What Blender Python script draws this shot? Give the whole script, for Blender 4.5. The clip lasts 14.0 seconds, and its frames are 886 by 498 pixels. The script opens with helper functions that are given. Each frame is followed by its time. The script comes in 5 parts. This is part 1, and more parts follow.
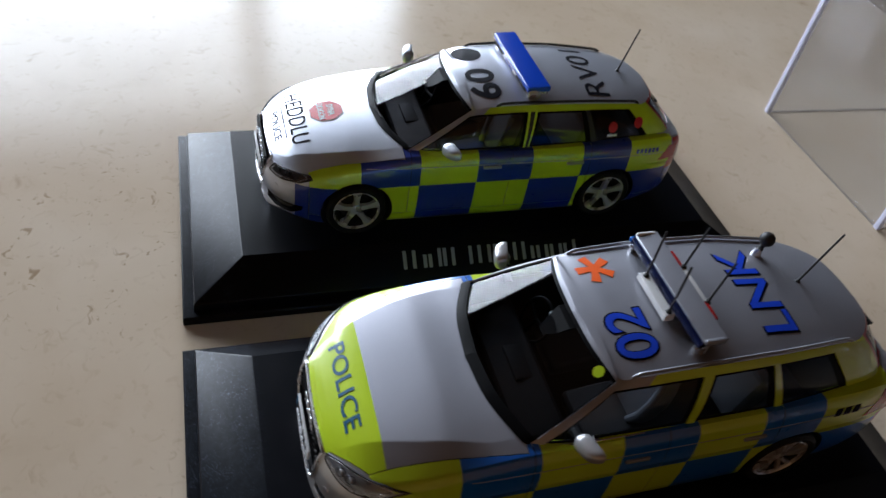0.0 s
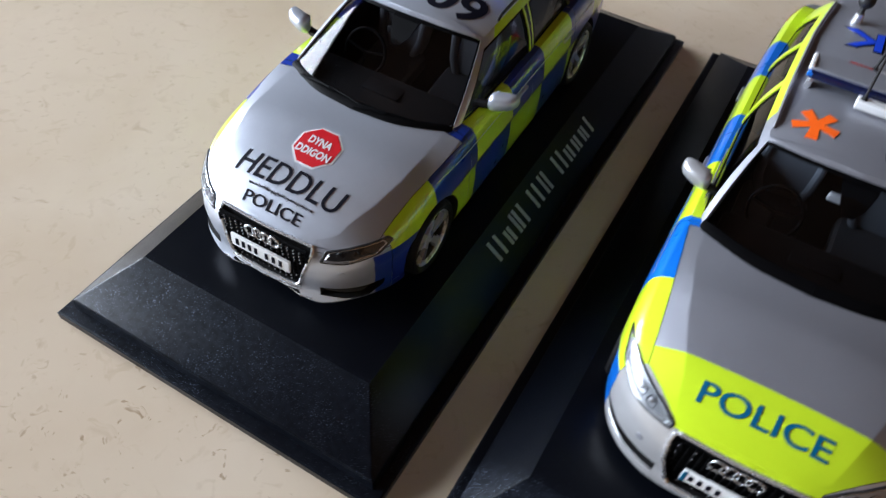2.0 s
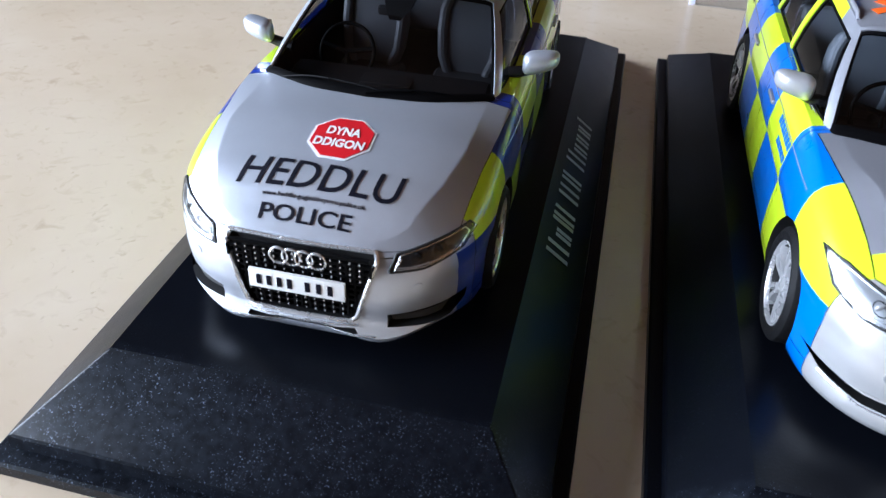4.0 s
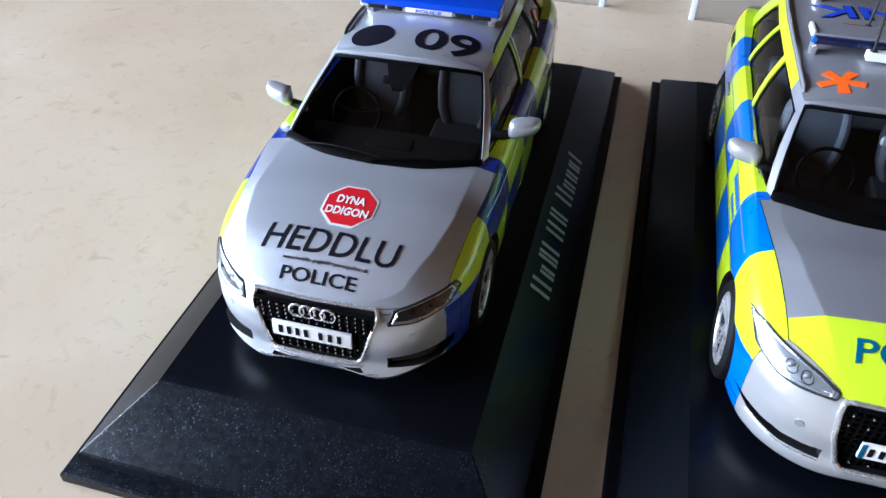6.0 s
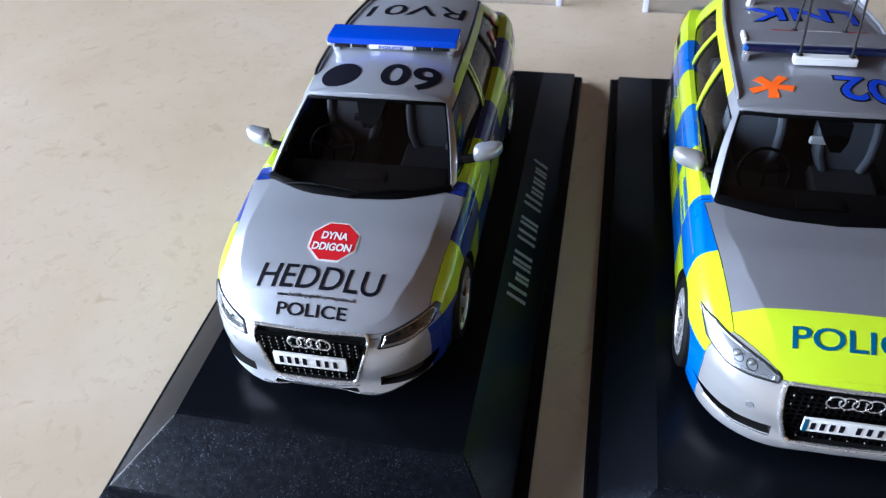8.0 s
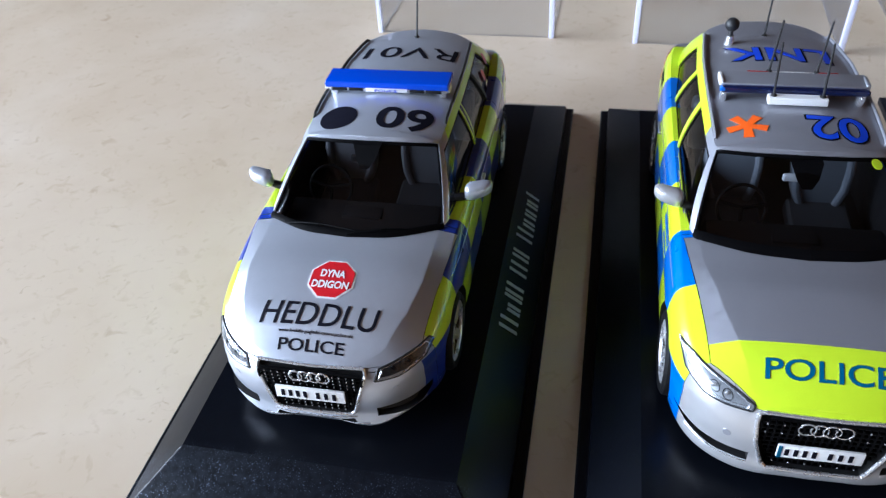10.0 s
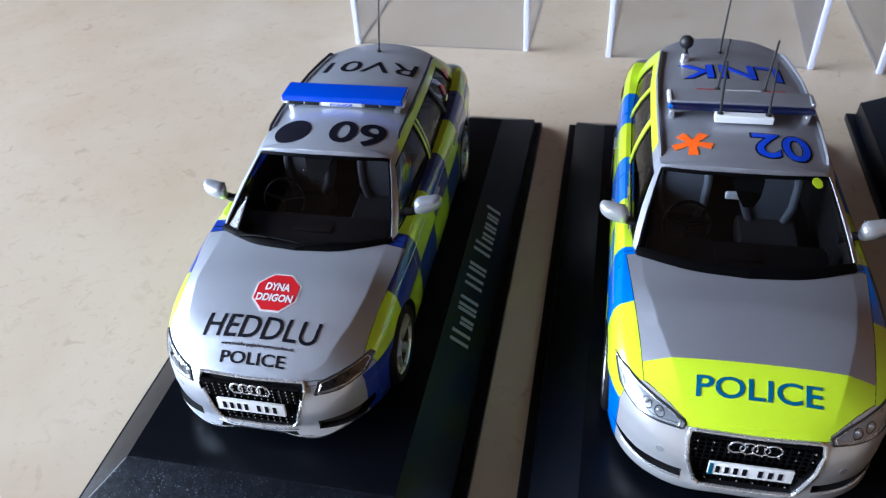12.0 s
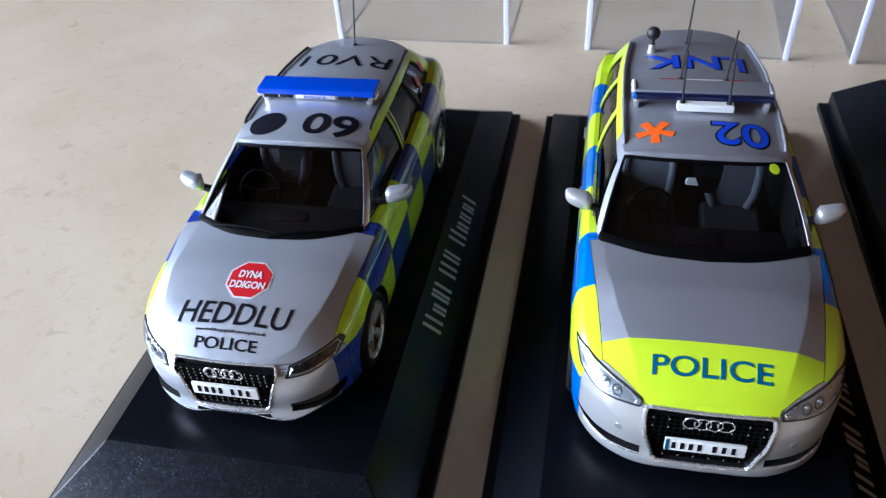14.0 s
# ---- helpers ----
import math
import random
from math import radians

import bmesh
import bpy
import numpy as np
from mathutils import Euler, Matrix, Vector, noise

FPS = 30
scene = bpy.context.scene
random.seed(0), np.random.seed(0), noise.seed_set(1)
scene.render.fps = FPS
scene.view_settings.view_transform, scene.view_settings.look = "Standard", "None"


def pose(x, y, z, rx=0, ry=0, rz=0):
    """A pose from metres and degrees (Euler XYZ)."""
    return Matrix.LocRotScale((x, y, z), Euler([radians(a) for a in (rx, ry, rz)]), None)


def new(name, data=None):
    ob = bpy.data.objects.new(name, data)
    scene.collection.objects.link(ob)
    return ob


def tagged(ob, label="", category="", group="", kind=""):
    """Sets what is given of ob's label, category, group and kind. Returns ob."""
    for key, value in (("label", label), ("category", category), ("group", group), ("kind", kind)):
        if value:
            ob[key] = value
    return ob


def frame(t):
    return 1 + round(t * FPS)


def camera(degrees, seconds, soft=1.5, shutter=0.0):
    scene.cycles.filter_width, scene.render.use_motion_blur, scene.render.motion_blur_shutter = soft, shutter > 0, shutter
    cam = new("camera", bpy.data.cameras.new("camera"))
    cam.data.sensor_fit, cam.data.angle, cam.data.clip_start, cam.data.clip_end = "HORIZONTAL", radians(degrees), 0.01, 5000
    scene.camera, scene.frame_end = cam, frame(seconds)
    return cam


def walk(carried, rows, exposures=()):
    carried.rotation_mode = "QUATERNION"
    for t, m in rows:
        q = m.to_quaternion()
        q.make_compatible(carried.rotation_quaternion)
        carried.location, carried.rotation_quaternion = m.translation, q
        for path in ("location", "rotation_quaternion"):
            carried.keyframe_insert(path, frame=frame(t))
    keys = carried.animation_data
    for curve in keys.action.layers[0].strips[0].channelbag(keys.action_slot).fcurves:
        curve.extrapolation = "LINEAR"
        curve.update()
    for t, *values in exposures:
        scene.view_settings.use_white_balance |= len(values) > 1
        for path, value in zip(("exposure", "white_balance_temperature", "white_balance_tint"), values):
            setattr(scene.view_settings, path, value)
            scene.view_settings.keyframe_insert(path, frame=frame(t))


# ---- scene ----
import bmesh.ops as bops
from mathutils.bvhtree import BVHTree

# The models are 1:43. All sizes below are those of the full-size cars; K brings them to the model's true size.
K = 1 / 43
TABLE = 0.45  # plinth top above the table, full-size metres
cam = camera(61.0, 14.0, 1.25, 0.4)
cam.data.dof.use_dof, cam.data.dof.focus_distance, cam.data.dof.aperture_fstop = True, 0.122, 58.0
PATH = [
    (0, 6.576, -0.353, 5.406, 68.12, -43.10, 11.16),
    (0.3, 5.922, -0.832, 5.302, 61.82, -45.27, 11.67),
    (0.5, 5.458, -0.947, 5.242, 59.15, -47.42, 10.63),
    (0.7, 5.157, -1.203, 5.319, 56.46, -48.88, 11.03),
    (1, 4.340, -1.754, 5.364, 45.50, -48.46, 10.98),
    (1.5, 3.562, -1.942, 5.244, 37.66, -49.94, 4.50),
    (2, 2.666, -2.373, 4.653, 26.91, -50.03, 5.33),
    (2.5, 2.022, -2.632, 4.010, 19.10, -47.52, 4.48),
    (2.7, 1.811, -2.641, 3.783, 16.37, -46.23, 3.87),
    (4.8, 1.363, -2.705, 2.848, 13.14, -34.82, 1.97),
    (5, 1.439, -2.829, 3.059, 13.93, -36.68, 1.86),
    (5.5, 1.570, -2.958, 3.532, 14.96, -39.19, 1.98),
    (6, 1.630, -2.846, 3.833, 15.41, -40.05, 0.79),
    (6.5, 1.667, -2.722, 3.972, 14.63, -40.87, -0.16),
    (7, 1.702, -2.756, 4.073, 15.00, -41.38, -0.77),
    (7.5, 1.709, -2.911, 4.238, 15.29, -41.33, -1.69),
    (8, 1.768, -3.002, 4.350, 14.44, -41.34, -3.61),
    (8.2, 1.754, -3.002, 4.395, 14.08, -41.09, -4.19),
    (10.3, 1.945, -3.104, 4.658, 14.74, -40.03, -4.43),
    (10.5, 1.987, -3.091, 4.665, 14.64, -40.12, -4.51),
    (11, 2.089, -3.063, 4.648, 14.58, -39.78, -4.11),
    (11.5, 2.186, -3.046, 4.630, 14.54, -39.58, -4.04),
    (12, 2.311, -3.012, 4.688, 14.79, -39.46, -4.02),
    (12.5, 2.359, -3.018, 4.621, 14.70, -39.60, -3.88),
    (13, 2.373, -3.119, 4.651, 14.84, -39.15, -3.72),
    (13.5, 2.439, -3.107, 4.724, 14.97, -39.35, -4.23),
    (14, 2.566, -3.127, 4.724, 14.56, -39.80, -4.36),
]


def placed(x, y, z, yaw=0.0):
    return pose(K * x, K * y, K * (z + TABLE), 0, 0, yaw)


walk(cam, [(t, placed(x, y, z, yaw) @ pose(0, 0, 0, 90 + pitch) @ pose(0, 0, 0, 0, 0, roll)) for t, x, y, z, yaw, pitch, roll in PATH], [(0.0, -0.12, 6150, 10), (1.5, 0.32, 6250, 10), (2.0, 0.47, 6150, 10), (2.5, 0.49, 6050, 10), (5.0, 0.96, 5680, 10), (6.0, 0.74, 5680, 10), (7.0, 0.65, 5680, 10), (14.0, 0.66, 5600, 10)])

# ---- light: a cloudy sky through one tall window beside the table ----
world = bpy.data.worlds.new("overcast_sky")
scene.world = world
world.use_nodes = True
sky = world.node_tree.nodes.new("ShaderNodeTexSky")
sky.sky_type, sky.sun_disc, sky.sun_elevation, sky.sun_rotation = "NISHITA", False, radians(35), radians(-90)
background = world.node_tree.nodes["Background"]
background.inputs["Strength"].default_value = 0.1
world.node_tree.links.new(sky.outputs[0], background.inputs["Color"])
WIN_X, WIN_Y0, WIN_Y1, WIN_Z0, WIN_Z1 = -1.45, -1.50, 0.45, 0.04, 0.96


def daylight(name, m, wide, high, watts):
    """The sky's light in a window's opening."""
    lamp = bpy.data.lights.new(name, "AREA")
    lamp.shape, lamp.size, lamp.size_y = "RECTANGLE", wide, high
    lamp.energy, lamp.color = watts, (0.88, 0.95, 1.04)
    new(name, lamp).matrix_world = m


daylight("west_daylight", pose(WIN_X - 0.07, (WIN_Y0 + WIN_Y1) / 2, (WIN_Z0 + WIN_Z1) / 2, 0, -90, 0), WIN_Z1 - WIN_Z0 + 0.06, WIN_Y1 - WIN_Y0 + 0.06, 98.0)


# ---- materials ----
def material(name, color, rough=0.5, metal=0.0, coat=0.0, grain=0.0, scale=900.0, bump=0.0, stain=0.0, spec=0.5, wear=0.5):
    """A surface with fine grain and broad uneven wear, in the object's own metres."""
    m = bpy.data.materials.new(name)
    m.use_nodes = True
    nt = m.node_tree
    b = nt.nodes["Principled BSDF"]
    b.inputs["Base Color"].default_value = (*color, 1)
    b.inputs["Roughness"].default_value = rough
    b.inputs["Metallic"].default_value = metal
    b.inputs["Coat Weight"].default_value = coat
    b.inputs["Coat Roughness"].default_value = 0.08
    b.inputs["Specular IOR Level"].default_value = spec
    if not (grain or bump or stain):
        return m
    tc = nt.nodes.new("ShaderNodeTexCoord")
    fine = nt.nodes.new("ShaderNodeTexNoise")
    fine.inputs["Scale"].default_value, fine.inputs["Detail"].default_value = scale, 3
    nt.links.new(tc.outputs["Object"], fine.inputs["Vector"])
    broad = nt.nodes.new("ShaderNodeTexNoise")
    broad.inputs["Scale"].default_value, broad.inputs["Detail"].default_value = scale / 12, 4
    nt.links.new(tc.outputs["Object"], broad.inputs["Vector"])
    total = nt.nodes.new("ShaderNodeMath")
    total.operation = "MULTIPLY_ADD"
    total.inputs[1].default_value, total.inputs[2].default_value = 2 * grain, 1 - grain
    nt.links.new(fine.outputs["Fac"], total.inputs[0])
    both = nt.nodes.new("ShaderNodeMath")
    both.operation = "MULTIPLY_ADD"
    both.inputs[1].default_value = stain
    nt.links.new(broad.outputs["Fac"], both.inputs[0])
    nt.links.new(total.outputs[0], both.inputs[2])
    tint = nt.nodes.new("ShaderNodeVectorMath")
    tint.operation = "SCALE"
    tint.inputs[0].default_value = color
    nt.links.new(both.outputs[0], tint.inputs["Scale"])
    nt.links.new(tint.outputs[0], b.inputs["Base Color"])
    gloss = nt.nodes.new("ShaderNodeMath")
    gloss.operation = "MULTIPLY_ADD"
    gloss.inputs[1].default_value, gloss.inputs[2].default_value = rough * wear, rough * (1 - wear / 2)
    nt.links.new(broad.outputs["Fac"], gloss.inputs[0])
    nt.links.new(gloss.outputs[0], b.inputs["Roughness"])
    if bump:
        bp = nt.nodes.new("ShaderNodeBump")
        bp.inputs["Strength"].default_value, bp.inputs["Distance"].default_value = bump, 0.0002
        nt.links.new(fine.outputs["Fac"], bp.inputs["Height"])
        nt.links.new(bp.outputs[0], b.inputs["Normal"])
    return m


def clear(name, tint, rough=0.02, base=0.034, haze=0.0):
    """Thin clear plastic or glass: gloss over a tinted, see-through sheet."""
    m = bpy.data.materials.new(name)
    m.use_nodes = True
    nt = m.node_tree
    nt.nodes.clear()
    out, mix = nt.nodes.new("ShaderNodeOutputMaterial"), nt.nodes.new("ShaderNodeMixShader")
    see, gloss, facing = nt.nodes.new("ShaderNodeBsdfTransparent"), nt.nodes.new("ShaderNodeBsdfGlossy"), nt.nodes.new("ShaderNodeLayerWeight")
    facing.inputs["Blend"].default_value = 0.5
    power, amount = nt.nodes.new("ShaderNodeMath"), nt.nodes.new("ShaderNodeMath")
    power.operation, power.inputs[1].default_value = "POWER", 5.0
    amount.operation, amount.inputs[1].default_value, amount.inputs[2].default_value = "MULTIPLY_ADD", 1 - base, base
    nt.links.new(facing.outputs["Facing"], power.inputs[0])
    nt.links.new(power.outputs[0], amount.inputs[0])
    see.inputs["Color"].default_value = (*tint, 1)
    gloss.inputs["Roughness"].default_value = rough
    nt.links.new(amount.outputs[0], mix.inputs[0])
    # Pale diffuse veil, painted in for a bright reflection on the panel.
    if haze:
        glare, veil = nt.nodes.new("ShaderNodeBsdfDiffuse"), nt.nodes.new("ShaderNodeMixShader")
        glare.inputs["Color"].default_value = (0.8, 0.82, 0.86, 1)
        veil.inputs[0].default_value = haze
        nt.links.new(see.outputs[0], veil.inputs[1])
        nt.links.new(glare.outputs[0], veil.inputs[2])
        see = veil
    nt.links.new(see.outputs[0], mix.inputs[1])
    nt.links.new(gloss.outputs[0], mix.inputs[2])
    nt.links.new(mix.outputs[0], out.inputs["Surface"])
    return m


def stone():
    """Polished cream limestone with soft clouds, veins and small brown pits."""
    m = material("cream_stone", (0.56, 0.47, 0.37), 0.17, grain=0.05, scale=420, spec=0.10)
    nt = m.node_tree
    b = nt.nodes["Principled BSDF"]
    tc = nt.nodes.new("ShaderNodeTexCoord")

    def noise_of(scale, detail, distort=0.0):
        n = nt.nodes.new("ShaderNodeTexNoise")
        n.inputs["Scale"].default_value, n.inputs["Detail"].default_value, n.inputs["Distortion"].default_value = scale, detail, distort
        nt.links.new(tc.outputs["Object"], n.inputs["Vector"])
        return n.outputs["Fac"]

    def ramp(value, stops):
        r = nt.nodes.new("ShaderNodeValToRGB")
        while len(r.color_ramp.elements) < len(stops):
            r.color_ramp.elements.new(0.5)
        for e, (at, c) in zip(r.color_ramp.elements, stops):
            e.position, e.color = at, (*c, 1)
        nt.links.new(value, r.inputs[0])
        return r.outputs["Color"]

    def mixed(mode, factor, a, c):
        x = nt.nodes.new("ShaderNodeMix")
        x.data_type, x.blend_type = "RGBA", mode
        x.inputs["Factor"].default_value = factor
        nt.links.new(a, x.inputs[6])
        nt.links.new(c, x.inputs[7])
        return x.outputs[2]

    cloud = ramp(noise_of(17, 4, 0.5), [(0.28, (0.555, 0.440, 0.315)), (0.46, (0.61, 0.495, 0.365)), (0.60, (0.64, 0.53, 0.40)), (0.75, (0.68, 0.575, 0.45))])
    smudge = ramp(noise_of(75, 4, 0.4), [(0.24, (0.90, 0.875, 0.845)), (0.46, (1, 1, 1)), (0.9, (1, 1, 1))])
    streak = ramp(noise_of(240, 5, 1.2), [(0.30, (0.84, 0.80, 0.75)), (0.42, (1, 1, 1)), (0.9, (1, 1, 1))])
    pits = ramp(noise_of(290, 3, 1.4), [(0.0, (0.36, 0.28, 0.21)), (0.29, (0.52, 0.43, 0.34)), (0.37, (1, 1, 1))])
    loose = ramp(noise_of(19, 2, 0.4), [(0.50, (0.0, 0.0, 0.0)), (0.66, (0.45, 0.45, 0.45))])
    # One broad pitted area of the slab in front of the plinths.
    away = nt.nodes.new("ShaderNodeVectorMath")
    away.operation = "DISTANCE"
    away.inputs[1].default_value = (0.004, -0.040, 0.0)
    nt.links.new(tc.outputs["Object"], away.inputs[0])
    area = ramp(away.outputs["Value"], [(0.018, (1, 1, 1)), (0.042, (0, 0, 0))])
    patch = mixed("ADD", 1.0, loose, area)
    flaws = ramp(noise_of(130, 4, 1.0), [(0.0, (0.56, 0.48, 0.40)), (0.24, (0.76, 0.70, 0.64)), (0.345, (1, 1, 1))])
    vein = mixed("MULTIPLY", 0.8, mixed("MIX", 0.5, smudge, streak), flaws)
    x = nt.nodes.new("ShaderNodeMix")
    x.data_type, x.blend_type = "RGBA", "MIX"
    x.inputs[6].default_value = (1, 1, 1, 1)
    nt.links.new(patch, x.inputs["Factor"])
    nt.links.new(pits, x.inputs[7])
    speck = x.outputs[2]
    base = mixed("MULTIPLY", 1.0, mixed("MULTIPLY", 0.8, cloud, speck), vein)
    nt.links.new(base, b.inputs["Base Color"])
    bp = nt.nodes.new("ShaderNodeBump")
    bp.inputs["Strength"].default_value, bp.inputs["Distance"].default_value = 0.15, 0.0003
    nt.links.new(speck, bp.inputs["Height"])
    nt.links.new(bp.outputs[0], b.inputs["Normal"])
    return m


SILVER = material("silver_paint", (0.575, 0.61, 0.69), 0.33, 0.57, 0.5, grain=0.05, scale=9000, stain=0.06)
GREY = material("grey_silver_paint", (0.355, 0.362, 0.405), 0.50, 0.66, 0.5, grain=0.05, scale=9000, stain=0.06)
# Lighter copy of the body paint for the bumper, its daylight put into colour.
LIT_GREY = material("lit_grey_silver_paint", (0.58, 0.58, 0.595), 0.33, 0.56, 0.5, grain=0.05, scale=9000, stain=0.06)
LIME = material("lime_livery", (0.58, 0.78, 0.018), 0.32, 0.0, 0.9, grain=0.03, scale=5000, stain=0.06)
BLUE = material("deep_blue_livery", (0.012, 0.04, 0.30), 0.30, 0.0, 0.9, grain=0.03, scale=5000, stain=0.06)
SKYBLUE = material("bright_blue_livery", (0.008, 0.14, 0.59), 0.30, 0.0, 0.9, grain=0.03, scale=5000, stain=0.06)
RED = material("red_livery", (0.42, 0.02, 0.012), 0.32, 0.0, 0.4, grain=0.03, scale=5000, stain=0.06)
DARK = material("matt_black_plastic", (0.012, 0.012, 0.013), 0.55, grain=0.1, scale=4000)
RUBBER = material("black_rubber", (0.007, 0.007, 0.008), 0.55, grain=0.15, scale=6000, bump=0.3, spec=0.2)
PLINTH = material("black_plinth_plastic", (0.0025, 0.0032, 0.0055), 0.31, grain=0.2, scale=2600, bump=0.10, stain=0.1, spec=0.15, wear=0.35)


def dust_and_sheen(m, amount=0.27):
    """Adds pale dust specks and painted window sheen, thickest on a plinth's front slope."""
    nt = m.node_tree
    b = nt.nodes["Principled BSDF"]
    tc, split = nt.nodes.new("ShaderNodeTexCoord"), nt.nodes.new("ShaderNodeSeparateXYZ")
    nt.links.new(tc.outputs["Object"], split.inputs[0])

    def noise_of(scale, detail):
        n = nt.nodes.new("ShaderNodeTexNoise")
        n.inputs["Scale"].default_value, n.inputs["Detail"].default_value = scale, detail
        nt.links.new(tc.outputs["Object"], n.inputs["Vector"])
        return n.outputs["Fac"]

    def ranged(value, a0, a1, b0, b1):
        r = nt.nodes.new("ShaderNodeMapRange")
        for k, v in zip(("From Min", "From Max", "To Min", "To Max"), (a0, a1, b0, b1)):
            r.inputs[k].default_value = v
        nt.links.new(value, r.inputs["Value"])
        return r.outputs["Result"]

    def maths(kind, p, q):
        f = nt.nodes.new("ShaderNodeMath")
        f.operation = kind
        nt.links.new(p, f.inputs[0])
        nt.links.new(q, f.inputs[1])
        return f.outputs[0]

    # Mask of the front slope, fading rightwards as the window's sheen would.
    where = maths("MULTIPLY", ranged(split.outputs["Y"], -0.0600, -0.0635, 0.05, 1.0), ranged(split.outputs["X"], -0.030, 0.012, 1.0, 0.30))
    level = maths("ADD", noise_of(4300, 2), ranged(noise_of(170, 3), 0.35, 0.65, -0.04, 0.04))
    specks = maths("MULTIPLY", ranged(level, 0.65, 0.73, 0.0, 1.0), where)
    # Bluish reflection of the window, put into the base colour.
    sheen_film = maths("MULTIPLY", ranged(noise_of(900, 4), 0.35, 0.75, 0.0, 0.07), where)
    x = nt.nodes.new("ShaderNodeMix")
    x.data_type = "RGBA"
    old = b.inputs["Base Color"].links[0].from_socket
    nt.links.new(maths("MAXIMUM", specks, sheen_film), x.inputs["Factor"])
    nt.links.new(old, x.inputs[6])
    x.inputs[7].default_value = (amount * 0.78, amount * 0.95, amount * 1.28, 1)
    nt.links.new(x.outputs[2], b.inputs["Base Color"])
    return m


dust_and_sheen(PLINTH)
PITCH = material("pitch_black_plastic", (0.0015, 0.0015, 0.002), 0.5, grain=0.1, scale=4000, spec=0.08)
GLOSS_BLACK = material("gloss_black_print", (0.002, 0.002, 0.003), 0.38, grain=0.1, scale=4000, spec=0.18)
LAMP_DARK = material("black_lamp_reflector", (0.045, 0.046, 0.05), 0.28, 0.3, grain=0.06, scale=4000)
LAMP_GREY = material("silver_lamp_reflector", (0.42, 0.425, 0.44), 0.3, 0.45, grain=0.06, scale=4000)
CHROME = material("chrome", (0.74, 0.75, 0.78), 0.27, 0.78, grain=0.04, scale=4000)
RIM = material("alloy_silver", (0.68, 0.68, 0.70), 0.28, 0.6, grain=0.05, scale=4000)
BLACK_INK = material("black_print", (0.007, 0.007, 0.013), 0.6, grain=0.05, scale=5000, spec=0.06)
RED_INK = material("red_print", (0.62, 0.012, 0.02), 0.35, grain=0.05, scale=5000)
WHITE_INK = material("white_print", (0.82, 0.82, 0.82), 0.4, grain=0.04, scale=5000)
GREY_INK = material("grey_print", (0.40, 0.41, 0.415), 0.45, grain=0.05, scale=5000)
TEAL_INK = material("teal_print", (0.0, 0.095, 0.19), 0.4, grain=0.05, scale=5000)
BLUE_INK = material("blue_print", (0.012, 0.06, 0.62), 0.35, grain=0.05, scale=5000)
ORANGE_INK = material("orange_print", (0.95, 0.13, 0.01), 0.4, grain=0.05, scale=5000)
PLATE = material("white_plate", (0.80, 0.80, 0.80), 0.35, grain=0.04, scale=4000)
BEACON = material("blue_beacon_plastic", (0.008, 0.07, 0.62), 0.22, coat=0.5, grain=0.03, scale=4000)
NAVY = material("navy_beacon_plastic", (0.003, 0.008, 0.045), 0.22, coat=0.5, grain=0.03, scale=4000)
LAMPRED = material("red_lamp_plastic", (0.45, 0.02, 0.02), 0.2, coat=0.6, grain=0.03, scale=4000)
CABIN = material("dark_cabin_plastic", (0.008, 0.008, 0.009), 0.6, grain=0.15, scale=4000, spec=0.25)
DARK_SEAT = material("charcoal_seat_plastic", (0.145, 0.152, 0.168), 0.5, grain=0.12, scale=4000)
# Darker copy of the seats' plastic: shade low in the cabin, painted on.
SHADED_SEAT = material("shaded_seat_plastic", (0.045, 0.047, 0.052), 0.55, grain=0.12, scale=4000)
SEAT = material("grey_seat_plastic", (0.17, 0.19, 0.22), 0.5, grain=0.12, scale=4000)
GLASS = clear("tinted_window", (0.50, 0.52, 0.55))
DARK_GLASS = clear("dark_tinted_window", (0.60, 0.605, 0.63))
CLEAR_GLASS = clear("faintly_tinted_window", (0.74, 0.75, 0.77))
SMOKED = clear("smoked_window", (0.40, 0.40, 0.415))
LENS = clear("clear_lens", (0.84, 0.86, 0.88), 0.08, 0.05)
ACRYLIC = clear("clear_acrylic", (0.905, 0.91, 0.925), 0.03, 0.03, 0.018)
SAWN = material("dull_acrylic_edge", (0.40, 0.34, 0.285), 0.4, grain=0.05, scale=1500)
EDGE = material("frosted_acrylic_edge", (0.74, 0.76, 0.95), 0.35, grain=0.05, scale=1500)
STONE = stone()
# Colours of the unseen walls, set for a faint warm fill light.
WALL = material("brown_fill_paint", (0.078, 0.034, 0.012), 0.8, grain=0.06, scale=60)
TAN_BOUNCE = material("tan_bounce_paint", (0.47, 0.22, 0.078), 0.8, grain=0.06, scale=60)
WOOD = material("brown_floor", (0.22, 0.13, 0.07), 0.5, grain=0.2, scale=30)
UPVC = material("white_window_frame", (0.78, 0.78, 0.78), 0.35, grain=0.03, scale=60)


# ---- mesh helpers ----
def mesh_object(name, bm, mats, parent=None, label="", scale=K, sharp=32):
    for v in bm.verts:
        v.co *= scale
    bmesh.ops.recalc_face_normals(bm, faces=bm.faces) if not bm.faces.layers.int.get("keep") else None
    me = bpy.data.meshes.new(name)
    for m in mats:
        me.materials.append(m)
    bm.to_mesh(me)
    bm.free()
    me.shade_smooth()
    me.set_sharp_from_angle(angle=radians(sharp))
    ob = new(name, me)
    ob.parent = parent
    return tagged(ob, label)


def part(name, bm, mat, parent, label="", sharp=32):
    return mesh_object(name, bm, mat if isinstance(mat, (list, tuple)) else [mat], parent, label, K, sharp)


def thing(name, m, label, category, group=""):
    ob = new(name)
    ob.empty_display_size = 0.01
    ob.matrix_world = m
    return tagged(ob, label, category, group)


